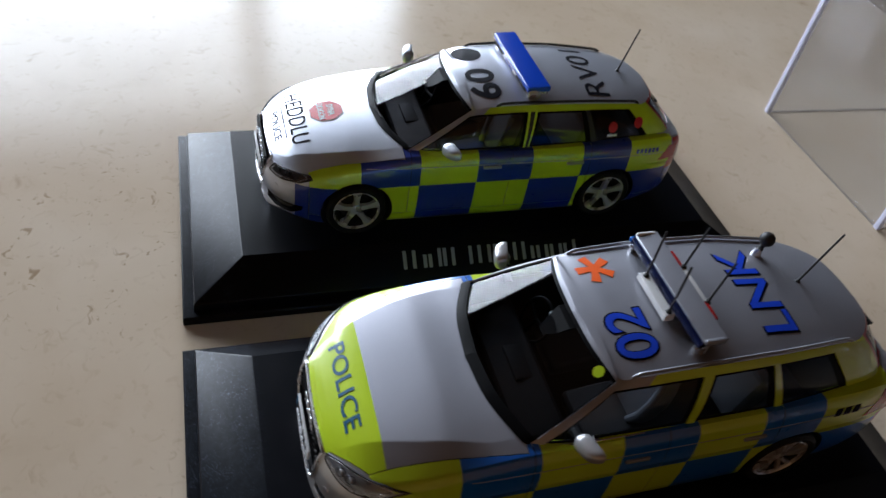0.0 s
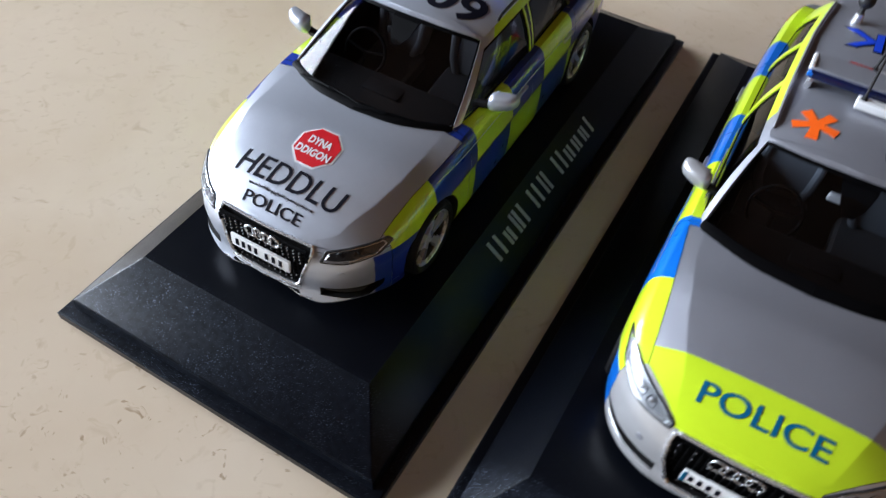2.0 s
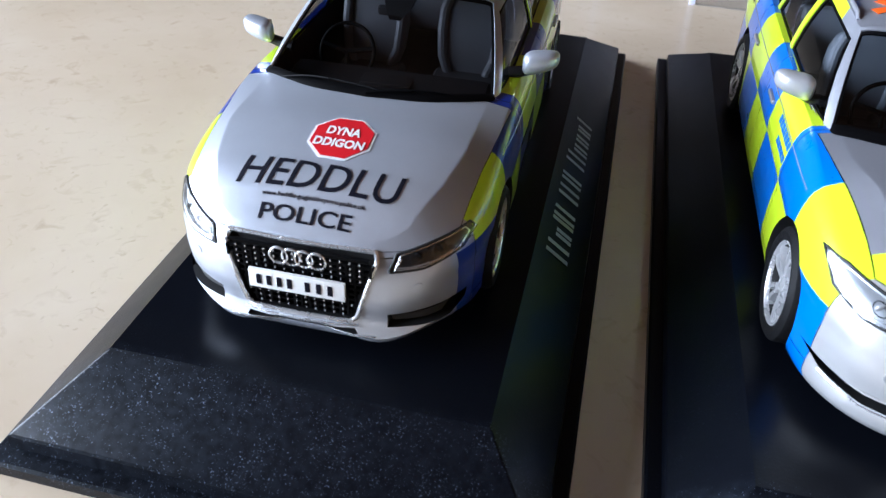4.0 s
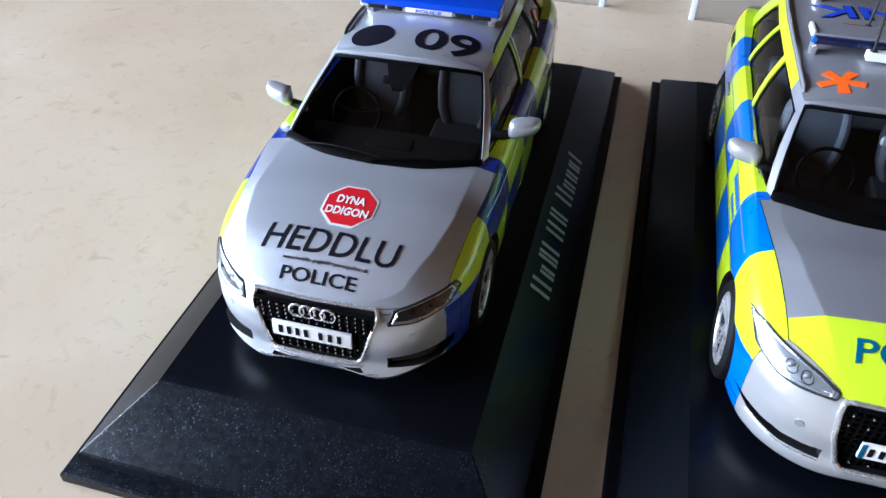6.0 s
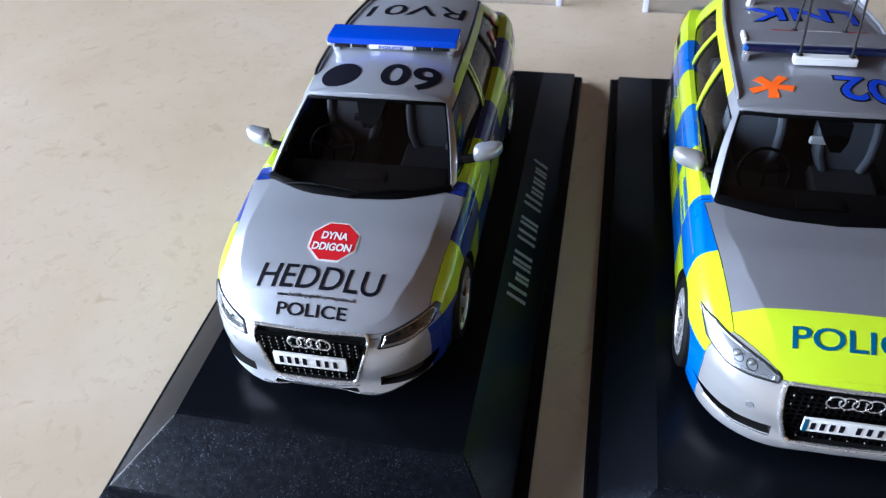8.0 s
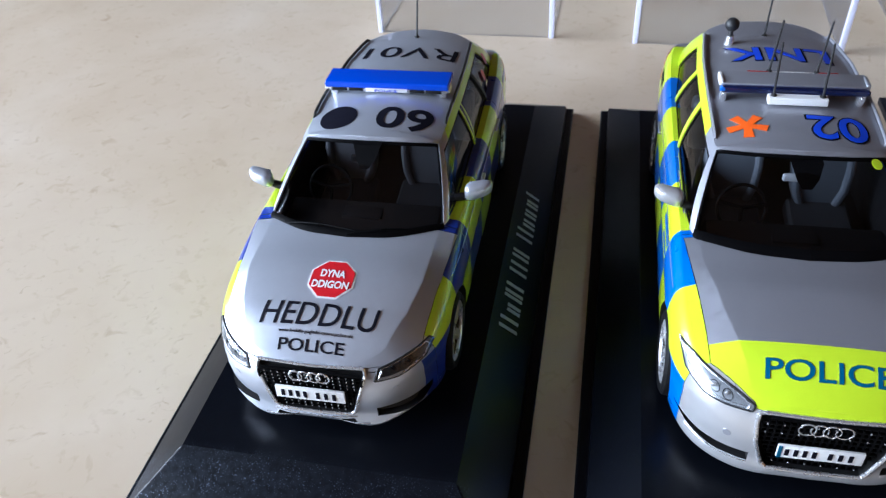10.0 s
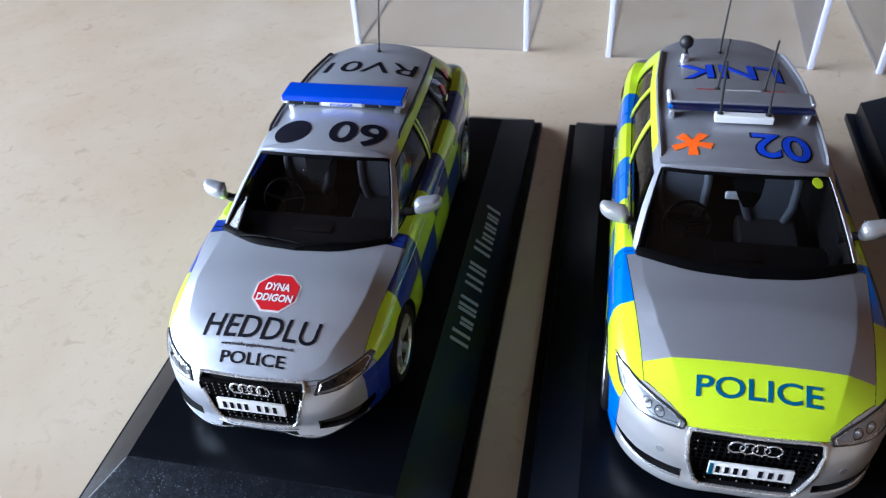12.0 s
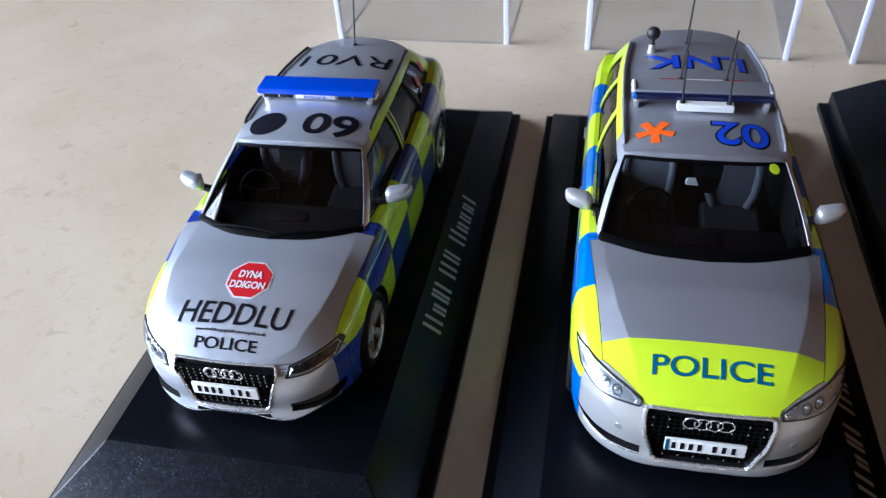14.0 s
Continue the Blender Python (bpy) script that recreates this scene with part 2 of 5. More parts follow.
def rbox(bm, c, size, bevel=0.0, turn=None, seg=2):
    """A box with rounded edges, added to bm."""
    r = bops.create_cube(bm, size=1.0)
    vs = r["verts"]
    m = Matrix.Translation(c) @ (turn or Matrix.Identity(4)) @ Matrix.Diagonal((*size, 1))
    for v in vs:
        v.co = m @ v.co
    if bevel:
        es = list({e for v in vs for e in v.link_edges})
        bops.bevel(bm, geom=es, offset=bevel, segments=seg, affect="EDGES", profile=0.6)
    return bm


def tube(bm, pts, radius, n=8, r_end=None, flat=1.0):
    """A round rod along points."""
    rings = []
    pts = [Vector(p) for p in pts]
    for i, p in enumerate(pts):
        d = (pts[min(i + 1, len(pts) - 1)] - pts[max(i - 1, 0)]).normalized()
        a = d.orthogonal().normalized() if abs(d.z) > 0.9 else d.cross(Vector((0, 0, 1))).normalized()
        b = d.cross(a)
        r = radius + ((r_end if r_end is not None else radius) - radius) * i / max(1, len(pts) - 1)
        rings.append([bm.verts.new(p + r * (math.cos(q) * a + flat * math.sin(q) * b)) for q in (2 * math.pi * k / n for k in range(n))])
    for u, w in zip(rings, rings[1:]):
        for k in range(n):
            bm.faces.new((u[k], u[(k + 1) % n], w[(k + 1) % n], w[k]))
    bm.faces.new(rings[0][::-1])
    bm.faces.new(rings[-1])
    return bm


def lathe(bm, profile, n=40, centre=(0, 0, 0), closed=False):
    """Spins (radius, x) pairs round the x axis."""
    rings = [[bm.verts.new((centre[0] + x, centre[1] + r * math.cos(2 * math.pi * k / n), centre[2] + r * math.sin(2 * math.pi * k / n))) for k in range(n)] for r, x in profile]
    pairs = list(zip(rings, rings[1:])) + ([(rings[-1], rings[0])] if closed else [])
    for u, w in pairs:
        for k in range(n):
            bm.faces.new((u[k], u[(k + 1) % n], w[(k + 1) % n], w[k]))
    return bm


def slab(bm, outline, z0, z1):
    """A flat prism over an outline of (x, y)."""
    lo = [bm.verts.new((x, y, z0)) for x, y in outline]
    hi = [bm.verts.new((x, y, z1)) for x, y in outline]
    n = len(outline)
    for k in range(n):
        bm.faces.new((lo[k], lo[(k + 1) % n], hi[(k + 1) % n], hi[k]))
    bm.faces.new(hi)
    bm.faces.new(lo[::-1])
    return bm


def smooth_curve(ctrl, per):
    """Catmull-Rom through control rows."""
    c = [Vector(p) for p in ctrl]
    c = [2 * c[0] - c[1], *c, 2 * c[-1] - c[-2]]
    out = []
    for i in range(1, len(c) - 2):
        p0, p1, p2, p3 = c[i - 1 : i + 3]
        for k in range(per):
            t = k / per
            out.append(0.5 * ((2 * p1) + (p2 - p0) * t + (2 * p0 - 5 * p1 + 4 * p2 - p3) * t * t + (3 * p1 - p0 - 3 * p2 + p3) * t**3))
    out.append(c[-2])
    return out


def along(table, v):
    return float(np.interp(v, [a for a, _ in table], [b for _, b in table]))


def step01(v):
    v = min(1.0, max(0.0, v))
    return v * v * (3 - 2 * v)


def cut_lines(bm, planes):
    for co, no in planes:
        bops.bisect_plane(bm, geom=bm.verts[:] + bm.edges[:] + bm.faces[:], plane_co=co, plane_no=no, dist=1e-5)


def carve(bm, cutters):
    """The closed mesh bm less the closed meshes in cutters; their faces keep slot 1."""
    obs = []
    for b in (bm, cutters):
        bops.recalc_face_normals(b, faces=b.faces)
        me = bpy.data.meshes.new("carving")
        me.materials.append(SILVER), me.materials.append(DARK)
        b.to_mesh(me)
        b.free()
        obs.append(new("carving", me))
    mod = obs[0].modifiers.new("cut", "BOOLEAN")
    mod.operation, mod.object, mod.solver = "DIFFERENCE", obs[1], "EXACT"
    bpy.context.view_layer.update()
    got = bpy.data.meshes.new_from_object(obs[0].evaluated_get(bpy.context.evaluated_depsgraph_get()))
    out = bmesh.new()
    out.from_mesh(got)
    for o in obs:
        bpy.data.objects.remove(o)
    return out


def lettering(text, x0, x1, y0, y1, flip=False, slant=0.0, bold=0.0):
    """The text as a flat mesh that fills the rectangle; flip: read from the other side."""
    cu = bpy.data.curves.new("lettering", "FONT")
    cu.body, cu.offset, cu.resolution_u = text, bold, 4
    ob = new("lettering", cu)
    bpy.context.view_layer.update()
    me = bpy.data.meshes.new_from_object(ob.evaluated_get(bpy.context.evaluated_depsgraph_get()))
    bpy.data.objects.remove(ob)
    bm = bmesh.new()
    bm.from_mesh(me)
    for v in bm.verts:
        v.co.x += slant * v.co.y
    xs, ys = [v.co.x for v in bm.verts], [v.co.y for v in bm.verts]
    for v in bm.verts:
        u, w = (v.co.x - min(xs)) / (max(xs) - min(xs)), (v.co.y - min(ys)) / (max(ys) - min(ys))
        if flip:
            u, w = 1 - u, 1 - w
        v.co = (x0 + (x1 - x0) * u, y0 + (y1 - y0) * w, 0)
    cut_lines(bm, [((x0 + (x1 - x0) * k / 12, 0, 0), (1, 0, 0)) for k in range(1, 12)] + [((0, y0 + (y1 - y0) * k / 3, 0), (0, 1, 0)) for k in (1, 2)])
    return bm


def outline_bm(pts, cuts=8):
    """A flat face in (x, y) over an outline, cut fine enough to bend."""
    bm = bmesh.new()
    bm.faces.new([bm.verts.new((x, y, 0)) for x, y in pts])
    xs, ys = [p[0] for p in pts], [p[1] for p in pts]
    cut_lines(bm, [((min(xs) + (max(xs) - min(xs)) * k / cuts, 0, 0), (1, 0, 0)) for k in range(1, cuts)])
    cut_lines(bm, [((0, min(ys) + (max(ys) - min(ys)) * k / cuts, 0), (0, 1, 0)) for k in range(1, cuts)])
    return bm


def lay(bm, tree, way, off):
    """Drops every vertex along way onto the surface, and lifts it by off."""
    way = Vector(way).normalized()
    gone = []
    for v in bm.verts:
        hit, normal, _, _ = tree.ray_cast(v.co - way * 8, way)
        if hit is None:
            gone.append(v)
        else:
            v.co = hit + (normal if normal.dot(way) < 0 else -normal) * off
    bops.delete(bm, geom=gone, context="VERTS")
    return bm


def onto_top(bm, tree, off=0.004):
    return lay(bm, tree, (0, 0, -1), off)


def onto_front(bm, tree, off=0.004):
    """The flat (x, y) mesh is read as (x, z) and pushed on from ahead."""
    for v in bm.verts:
        v.co = (v.co.x, 0, v.co.y)
    return lay(bm, tree, (0, 1, 0), off)


def onto_side(bm, tree, side, off=0.004):
    """The flat (x, y) mesh is read as (y, z) and pushed on from the side."""
    for v in bm.verts:
        v.co = (0, v.co.x, v.co.y)
    return lay(bm, tree, (-side, 0, 0), off)


def thick(bm, d):
    """Gives a sheet depth d along its normals."""
    bops.recalc_face_normals(bm, faces=bm.faces)
    bops.solidify(bm, geom=bm.faces[:], thickness=d)
    return bm


# ---- the model cars ----
SIDE_PROFILE = [(0, 0.09), (0.05, 0.045), (0.15, 0.012), (0.4, 0.004), (0.60, 0.010), (0.66, 0.0), (0.80, 0.012), (0.9, 0.028), (0.96, 0.05), (1, 0.085)]
NOSE_PROFILE = [(0, 0.05), (0.04, 0.01), (0.12, -0.012), (0.22, 0.004), (0.3, 0.012), (0.5, 0.0), (0.72, 0.012), (0.86, 0.035), (0.95, 0.065), (1, 0.10)]
LEVELS = [0, 0.025, 0.06, 0.12, 0.2, 0.3, 0.4, 0.5, 0.58, 0.62, 0.66, 0.72, 0.8, 0.86, 0.91, 0.95, 0.98, 1]
ACROSS = [-1, -0.975, -0.93, -0.87, -0.8, -0.74, -0.68, -0.633, -0.62, -0.607, -0.55, -0.45, -0.3, -0.15, 0]
ACROSS = ACROSS + [-f for f in ACROSS[-2::-1]]


def lower_body(s):
    """The closed body up to the shoulder line, with the bonnet as its front top."""
    half = smooth_curve(s["plan"], 7)
    n = len(half)
    bm = bmesh.new()

    def ring_point(j, level):
        p = half[j]
        d = half[min(j + 1, n - 1)] - half[max(j - 1, 0)]
        out = Vector((d.y, -d.x, 0)).normalized() if j not in (0, n - 1) else Vector((0, -1 if j == 0 else 1, 0))
        nose = 1 - step01((p.y - 0.05) / 0.5)
        inset = nose * along(NOSE_PROFILE, level) + (1 - nose) * along(SIDE_PROFILE, level)
        low = s["floor"] + 0.10 * step01((p.y - s["length"] + 0.7) / 0.6) + nose * s["chin"] * (math.exp(-((p.x / 0.29) ** 4)) + 1.5 * step01((p.x - 0.40) / 0.42))
        return Vector((p.x, p.y, low + level * (p.z - low))) - Vector((out.x, out.y, 0)) * inset

    right = [[bm.verts.new(ring_point(j, l)) for j in range(n)] for l in LEVELS]
    left = [[right[k][j] if j in (0, n - 1) else bm.verts.new(Vector((-1, 1, 1)) * right[k][j].co) for j in range(n)] for k in range(len(LEVELS))]
    for side in (right, left):
        for lo, hi in zip(side, side[1:]):
            for j in range(n - 1):
                bm.faces.new((lo[j], lo[j + 1], hi[j + 1], hi[j]))
    top_r, top_l = right[-1], left[-1]
    rows = [[top_r[0]]]
    for j in range(1, n - 1):
        e = top_r[j].co
        crown = max(0.0, along(s["ridge"], e.y) - e.z)
        row = [top_l[j]]
        for f in ACROSS[1:-1]:
            a = abs(f)
            crease = min(along(s["fold_x"], e.y), 0.84 * e.x)
            x = crease * a / 0.62 if a < 0.62 else crease + (e.x - crease) * (a - 0.62) / 0.38
            g = x / e.x
            fold = s["fold"] * min(1.0, (1 - g) / (1 - crease / e.x)) * step01((e.y - 0.10) / 0.35) * (1 - 0.85 * step01((e.y - 0.75) / 0.5)) * (1 - step01((e.y - 1.4) / 0.3))
            row.append(bm.verts.new((math.copysign(x, f), e.y, e.z + crown * (1 - g**2.6) + fold)))
        rows.append(row + [top_r[j]])
    rows.append([top_r[-1]])
    for a, b in zip(rows, rows[1:]):
        if len(a) == 1 or len(b) == 1:
            one, many = (a[0], b) if len(a) == 1 else (b[0], a)
            for u, w in zip(many, many[1:]):
                bm.faces.new((one, u, w))
        else:
            for k in range(len(a) - 1):
                bm.faces.new((a[k], a[k + 1], b[k + 1], b[k]))
    lo_r, lo_l = right[0], left[0]
    bm.faces.new((lo_r[0], lo_l[1], lo_r[1]))
    bm.faces.new((lo_r[-1], lo_r[-2], lo_l[-2]))
    for j in range(1, n - 2):
        bm.faces.new((lo_r[j], lo_l[j], lo_l[j + 1], lo_r[j + 1]))
    bops.recalc_face_normals(bm, faces=bm.faces)
    return bm


def prism_y(bm, outline, y0, y1):
    """A prism along y over an outline of (x, z)."""
    a = [bm.verts.new((x, y0, z)) for x, z in outline]
    b = [bm.verts.new((x, y1, z)) for x, z in outline]
    n = len(outline)
    fs = [bm.faces.new((a[k], a[(k + 1) % n], b[(k + 1) % n], b[k])) for k in range(n)]
    fs += [bm.faces.new(a), bm.faces.new(b[::-1])]
    return fs


def body_cutters(s):
    bm = bmesh.new()
    for y in s["axles"]:
        for side in (-1, 1):
            lathe_ring = [(s["arch"] * math.cos(2 * math.pi * k / 44), s["arch"] * math.sin(2 * math.pi * k / 44)) for k in range(44)]
            a = [bm.verts.new((side * 0.58, y + u, s["wheel"] + w)) for u, w in lathe_ring]
            b = [bm.verts.new((side * 1.2, y + u, s["wheel"] + w)) for u, w in lathe_ring]
            for k in range(44):
                bm.faces.new((a[k], a[(k + 1) % 44], b[(k + 1) % 44], b[k]))
            bm.faces.new(a), bm.faces.new(b)
    prism_y(bm, s["grille"], -0.4, s["grille_y"])
    if s["slot"]:
        prism_y(bm, s["slot"], -0.4, 0.10)
    for side in (-1, 1):
        prism_y(bm, [(side * x, z) for x, z in s["intake"]], -0.4, s["intake_y"])
    # The cabin well follows the foot of the windscreen.
    foot = [(p[0] - 0.03, p[1] + 0.045) for p in s["belt"][1:4]]
    flank = [(p[0] - 0.03, p[1]) for p in s["belt"][4:10] if p[1] < s["tub"][1] - 0.05]
    edge = [(0.0, s["belt"][0][1] + 0.045)] + foot + flank + [(flank[-1][0] - 0.02, s["tub"][1])]
    slab(bm, edge + [(-x, y) for x, y in edge[:0:-1]], 0.40, 1.30)
    for f in bm.faces:
        f.material_index = 1
    bops.recalc_face_normals(bm, faces=bm.faces)
    return bm


def on_bonnet(s, c):
    """Inside the straight bonnet edges, behind the lamps and above the grille."""
    (x0, y0), (x1, y1), (x2, y2) = s["bonnet_edge"]
    w = x0 + (x1 - x0) * (c.y - y0) / (y1 - y0) if c.y < y1 else x1 + (x2 - x1) * (c.y - y1) / (y2 - y1)
    return c.y < s["cowl"] and c.z > s["nose_z"] and abs(c.x) < max(x0, w)


def bonnet_cuts(s):
    """Upright planes along the bonnet's edges, and one level plane over the grille."""
    out = [((0, 0, s["nose_z"]), (0, 0, 1)), ((0, s["cowl"], 0), (0, 1, 0))]
    for (xa, ya), (xb, yb) in zip(s["bonnet_edge"], s["bonnet_edge"][1:]):
        for q in (-1, 1):
            out.append(((q * xa, ya, 0), (q * (yb - ya), xa - xb, 0)))
    return out


def split_parts(bm, zone, parent, mats, labels, gap=0.003):
    """One mesh for each zone; where two zones meet, both draw back to leave a shut line."""
    groups = {}
    for f in bm.faces:
        groups.setdefault(zone(f), []).append(f)
    of = {f: z for z, fs in groups.items() for f in fs}
    shrink = {}
    for e in bm.edges:
        zs = {of[f] for f in e.link_faces}
        if len(zs) > 1 and "inner_body" not in zs:
            for v in e.verts:
                shrink.setdefault(v, set()).update(zs)
    for z, fs in groups.items():
        out, made = bmesh.new(), {}
        for f in fs:
            vs = []
            for v in f.verts:
                if v not in made:
                    co = v.co.copy()
                    if z != "inner_body" and z in shrink.get(v, ()):
                        mine = [g for g in v.link_faces if of[g] == z]
                        mid = sum((g.calc_center_median() for g in mine), Vector()) / len(mine)
                        edge = [e for e in v.link_edges if len({of[g] for g in e.link_faces}) > 1]
                        d = mid - co
                        if len(edge) == 2:
                            t = (edge[0].other_vert(v).co - edge[1].other_vert(v).co).normalized()
                            d = d - t * d.dot(t)
                        if d.length > 1e-6:
                            co += d.normalized() * min(gap, d.length * 0.5)
                    made[v] = out.verts.new(co)
                vs.append(made[v])
            try:
                out.faces.new(vs).material_index = f.material_index
            except ValueError:
                pass
        mesh_object(z.split("|")[0], out, mats, parent, labels.get(z.split("|")[0], ""), K, 40)
    bm.free()


def greenhouse(s):
    """The glasshouse as rows of points from the belt up to the roof edge, right half, and its face grid."""
    per = s["per"]
    low, high = smooth_curve(s["belt"], per), smooth_curve(s["roof_edge"], per)
    levels = [0, 0.04, 0.08, 0.14, 0.3, 0.5, 0.7, 0.82, 0.86, 0.90, 0.94, 0.97, 1]
    grid = []
    for l in levels:
        row = []
        for j, (a, b) in enumerate(zip(low, high)):
            d = low[min(j + 1, len(low) - 1)] - low[max(j - 1, 0)]
            out = Vector((d.y, -d.x, 0)).normalized()
            swell = s["bulge"] * (0.3 + 0.7 * step01((j / per - 2.5) / 0.7))
            row.append(a.lerp(b, l) + out * swell * 4 * l * (1 - l))
        grid.append(row)
    return grid, levels, per


def grid_mesh(rows, side, lift=0.0):
    bm = bmesh.new()
    vs = [[bm.verts.new((side * p.x, p.y, p.z)) for p in row] for row in rows]
    for a, b in zip(vs, vs[1:]):
        for k in range(len(a) - 1):
            quad = (a[k], a[k + 1], b[k + 1], b[k])
            if len({tuple(round(c, 6) for c in v.co) for v in quad}) == 4:
                bm.faces.new(quad)
    bops.recalc_face_normals(bm, faces=bm.faces)
    if lift:
        for v in bm.verts:
            v.normal_update()
        for v in bm.verts:
            v.co += v.normal * lift
    return bm


def roof_cap(s, edge):
    """The crowned roof panel between the two roof edges."""
    bm = bmesh.new()
    fs = [-1, -0.96, -0.9, -0.8, -0.65, -0.45, -0.22, 0, 0.22, 0.45, 0.65, 0.8, 0.9, 0.96, 1]
    rows = []
    for p in edge:
        if abs(p.x) < 1e-6:
            rows.append([bm.verts.new(p)])
            continue
        crown = max(0.0, along(s["roof_ridge"], p.y) - p.z)
        rows.append([bm.verts.new((f * p.x, p.y, p.z + crown * (1 - abs(f) ** 2.4))) for f in fs])
    for a, b in zip(rows, rows[1:]):
        if len(a) == 1 or len(b) == 1:
            one, many = (a[0], b) if len(a) == 1 else (b[0], a)
            for u, w in zip(many, many[1:]):
                bm.faces.new((one, u, w))
        else:
            for k in range(len(a) - 1):
                bm.faces.new((a[k], a[k + 1], b[k + 1], b[k]))
    bops.recalc_face_normals(bm, faces=bm.faces)
    return bm


def spoke(bm, angle, width, r0, r1, x0, x1, twist=0.0):
    """One tapered wheel spoke; the wheel turns about x."""
    c, sn = math.cos(angle), math.sin(angle)
    vs = []
    for x_out, shrink in ((0.0, 1.0), (-0.035, 1.25)):
        for r, w, x in ((r0, width * 0.75, x0), ((r0 + r1) / 2, width * 0.55, (x0 + x1) / 2 + 0.008), (r1, width, x1)):
            for q in (-1, 1):
                y, z = r, q * w * shrink / 2 + twist * (r - r0)
                vs.append(bm.verts.new((x + x_out, y * c - z * sn, y * sn + z * c)))
    a, b = vs[:6], vs[6:]
    for k in (0, 2):
        bm.faces.new((a[k], a[k + 1], a[k + 3], a[k + 2]))
        bm.faces.new((a[k], a[k + 2], b[k + 2], b[k]))
        bm.faces.new((a[k + 1], b[k + 1], b[k + 3], a[k + 3]))


def wheel(s, parent, y, side):
    """A wheel under the car: tyre, rim with spokes, brake disc."""
    r = s["wheel"]
    hub = new("wheel")
    hub.parent = parent
    hub.matrix_basis = pose(K * side * s["track"], K * y, K * r, 0, 0, 0 if side > 0 else 180)
    bm = lathe(bmesh.new(), [(0.225, -0.11), (0.25, -0.125), (0.30, -0.12), (r - 0.004, -0.10), (r, -0.085), (r, -0.055), (r - 0.008, -0.05), (r - 0.008, -0.042), (r, -0.037), (r, -0.005), (r - 0.008, 0.0), (r - 0.008, 0.008), (r, 0.013), (r, 0.045), (r - 0.006, 0.065), (0.29, 0.085), (0.262, 0.084), (0.24, 0.07)], 48)
    part("tyre", bm, RUBBER, hub, "black ribbed rubber tyre")
    bm = lathe(bmesh.new(), [(0.245, 0.068), (0.236, 0.076), (0.226, 0.066), (0.222, 0.05)], 48)
    for k in range(5):
        a = math.radians(90 + 72 * k)
        if s["twin"]:
            spoke(bm, a - 0.13, 0.045, 0.05, 0.232, 0.05, 0.062, -0.10)
            spoke(bm, a + 0.13, 0.045, 0.05, 0.232, 0.05, 0.062, 0.10)
        else:
            spoke(bm, a, 0.085, 0.04, 0.232, 0.045, 0.062)
    lathe(bm, [(0.0, 0.062), (0.03, 0.06), (0.055, 0.05), (0.06, 0.02)], 24)
    part("rim", bm, RIM, hub, "silver spoked alloy rim")
    part("rim_barrel", lathe(bmesh.new(), [(0.222, 0.05), (0.215, 0.03), (0.205, -0.06), (0.21, -0.11)], 48), DARK, hub, "dark inner rim barrel")
    bm = lathe(bmesh.new(), [(0.0, -0.02), (0.16, -0.02), (0.165, -0.03), (0.165, -0.05)], 32)
    part("brake_disc", bm, CABIN, hub, "dark brake disc")


def mirror(s, parent, side):
    """Door mirror: shaped housing, glass, stalk."""
    x, y, z = s["mirror"]
    arm = new("door_mirror")
    arm.parent = parent
    arm.matrix_basis = Matrix.Identity(4)
    bm = bmesh.new()
    bops.create_uvsphere(bm, u_segments=24, v_segments=14, radius=1.0)
    for v in bm.verts:
        p = v.co.copy()
        p.y = max(p.y, -1.0) if p.y < 0.35 else 0.35 + 0.1 * (p.y - 0.35)
        p.x, p.z = (math.copysign(abs(a) ** 0.58, a) for a in (p.x, p.z))
        taper = 1.0 - 0.20 * p.x
        v.co = (side * (x + 0.112 * p.x), y + 0.08 * p.y + 0.03 * p.x, z + 0.068 * taper * p.z + 0.016 * p.x)
    part("housing", bm, s["bumper_paint"], arm, "painted mirror housing")
    bm = rbox(bmesh.new(), (side * x, y + 0.034, z), (0.16, 0.006, 0.09), 0.002)
    part("mirror_glass", bm, CHROME, arm, "mirror glass")
    bm = tube(bmesh.new(), [(side * (x - 0.05), y, z - 0.06), (side * (x - 0.13), y - 0.0, z - 0.085), (side * (x - 0.24), y - 0.01, z - 0.10)], 0.03, 10, 0.04)
    part("stalk", bm, DARK, arm, "black mirror stalk")


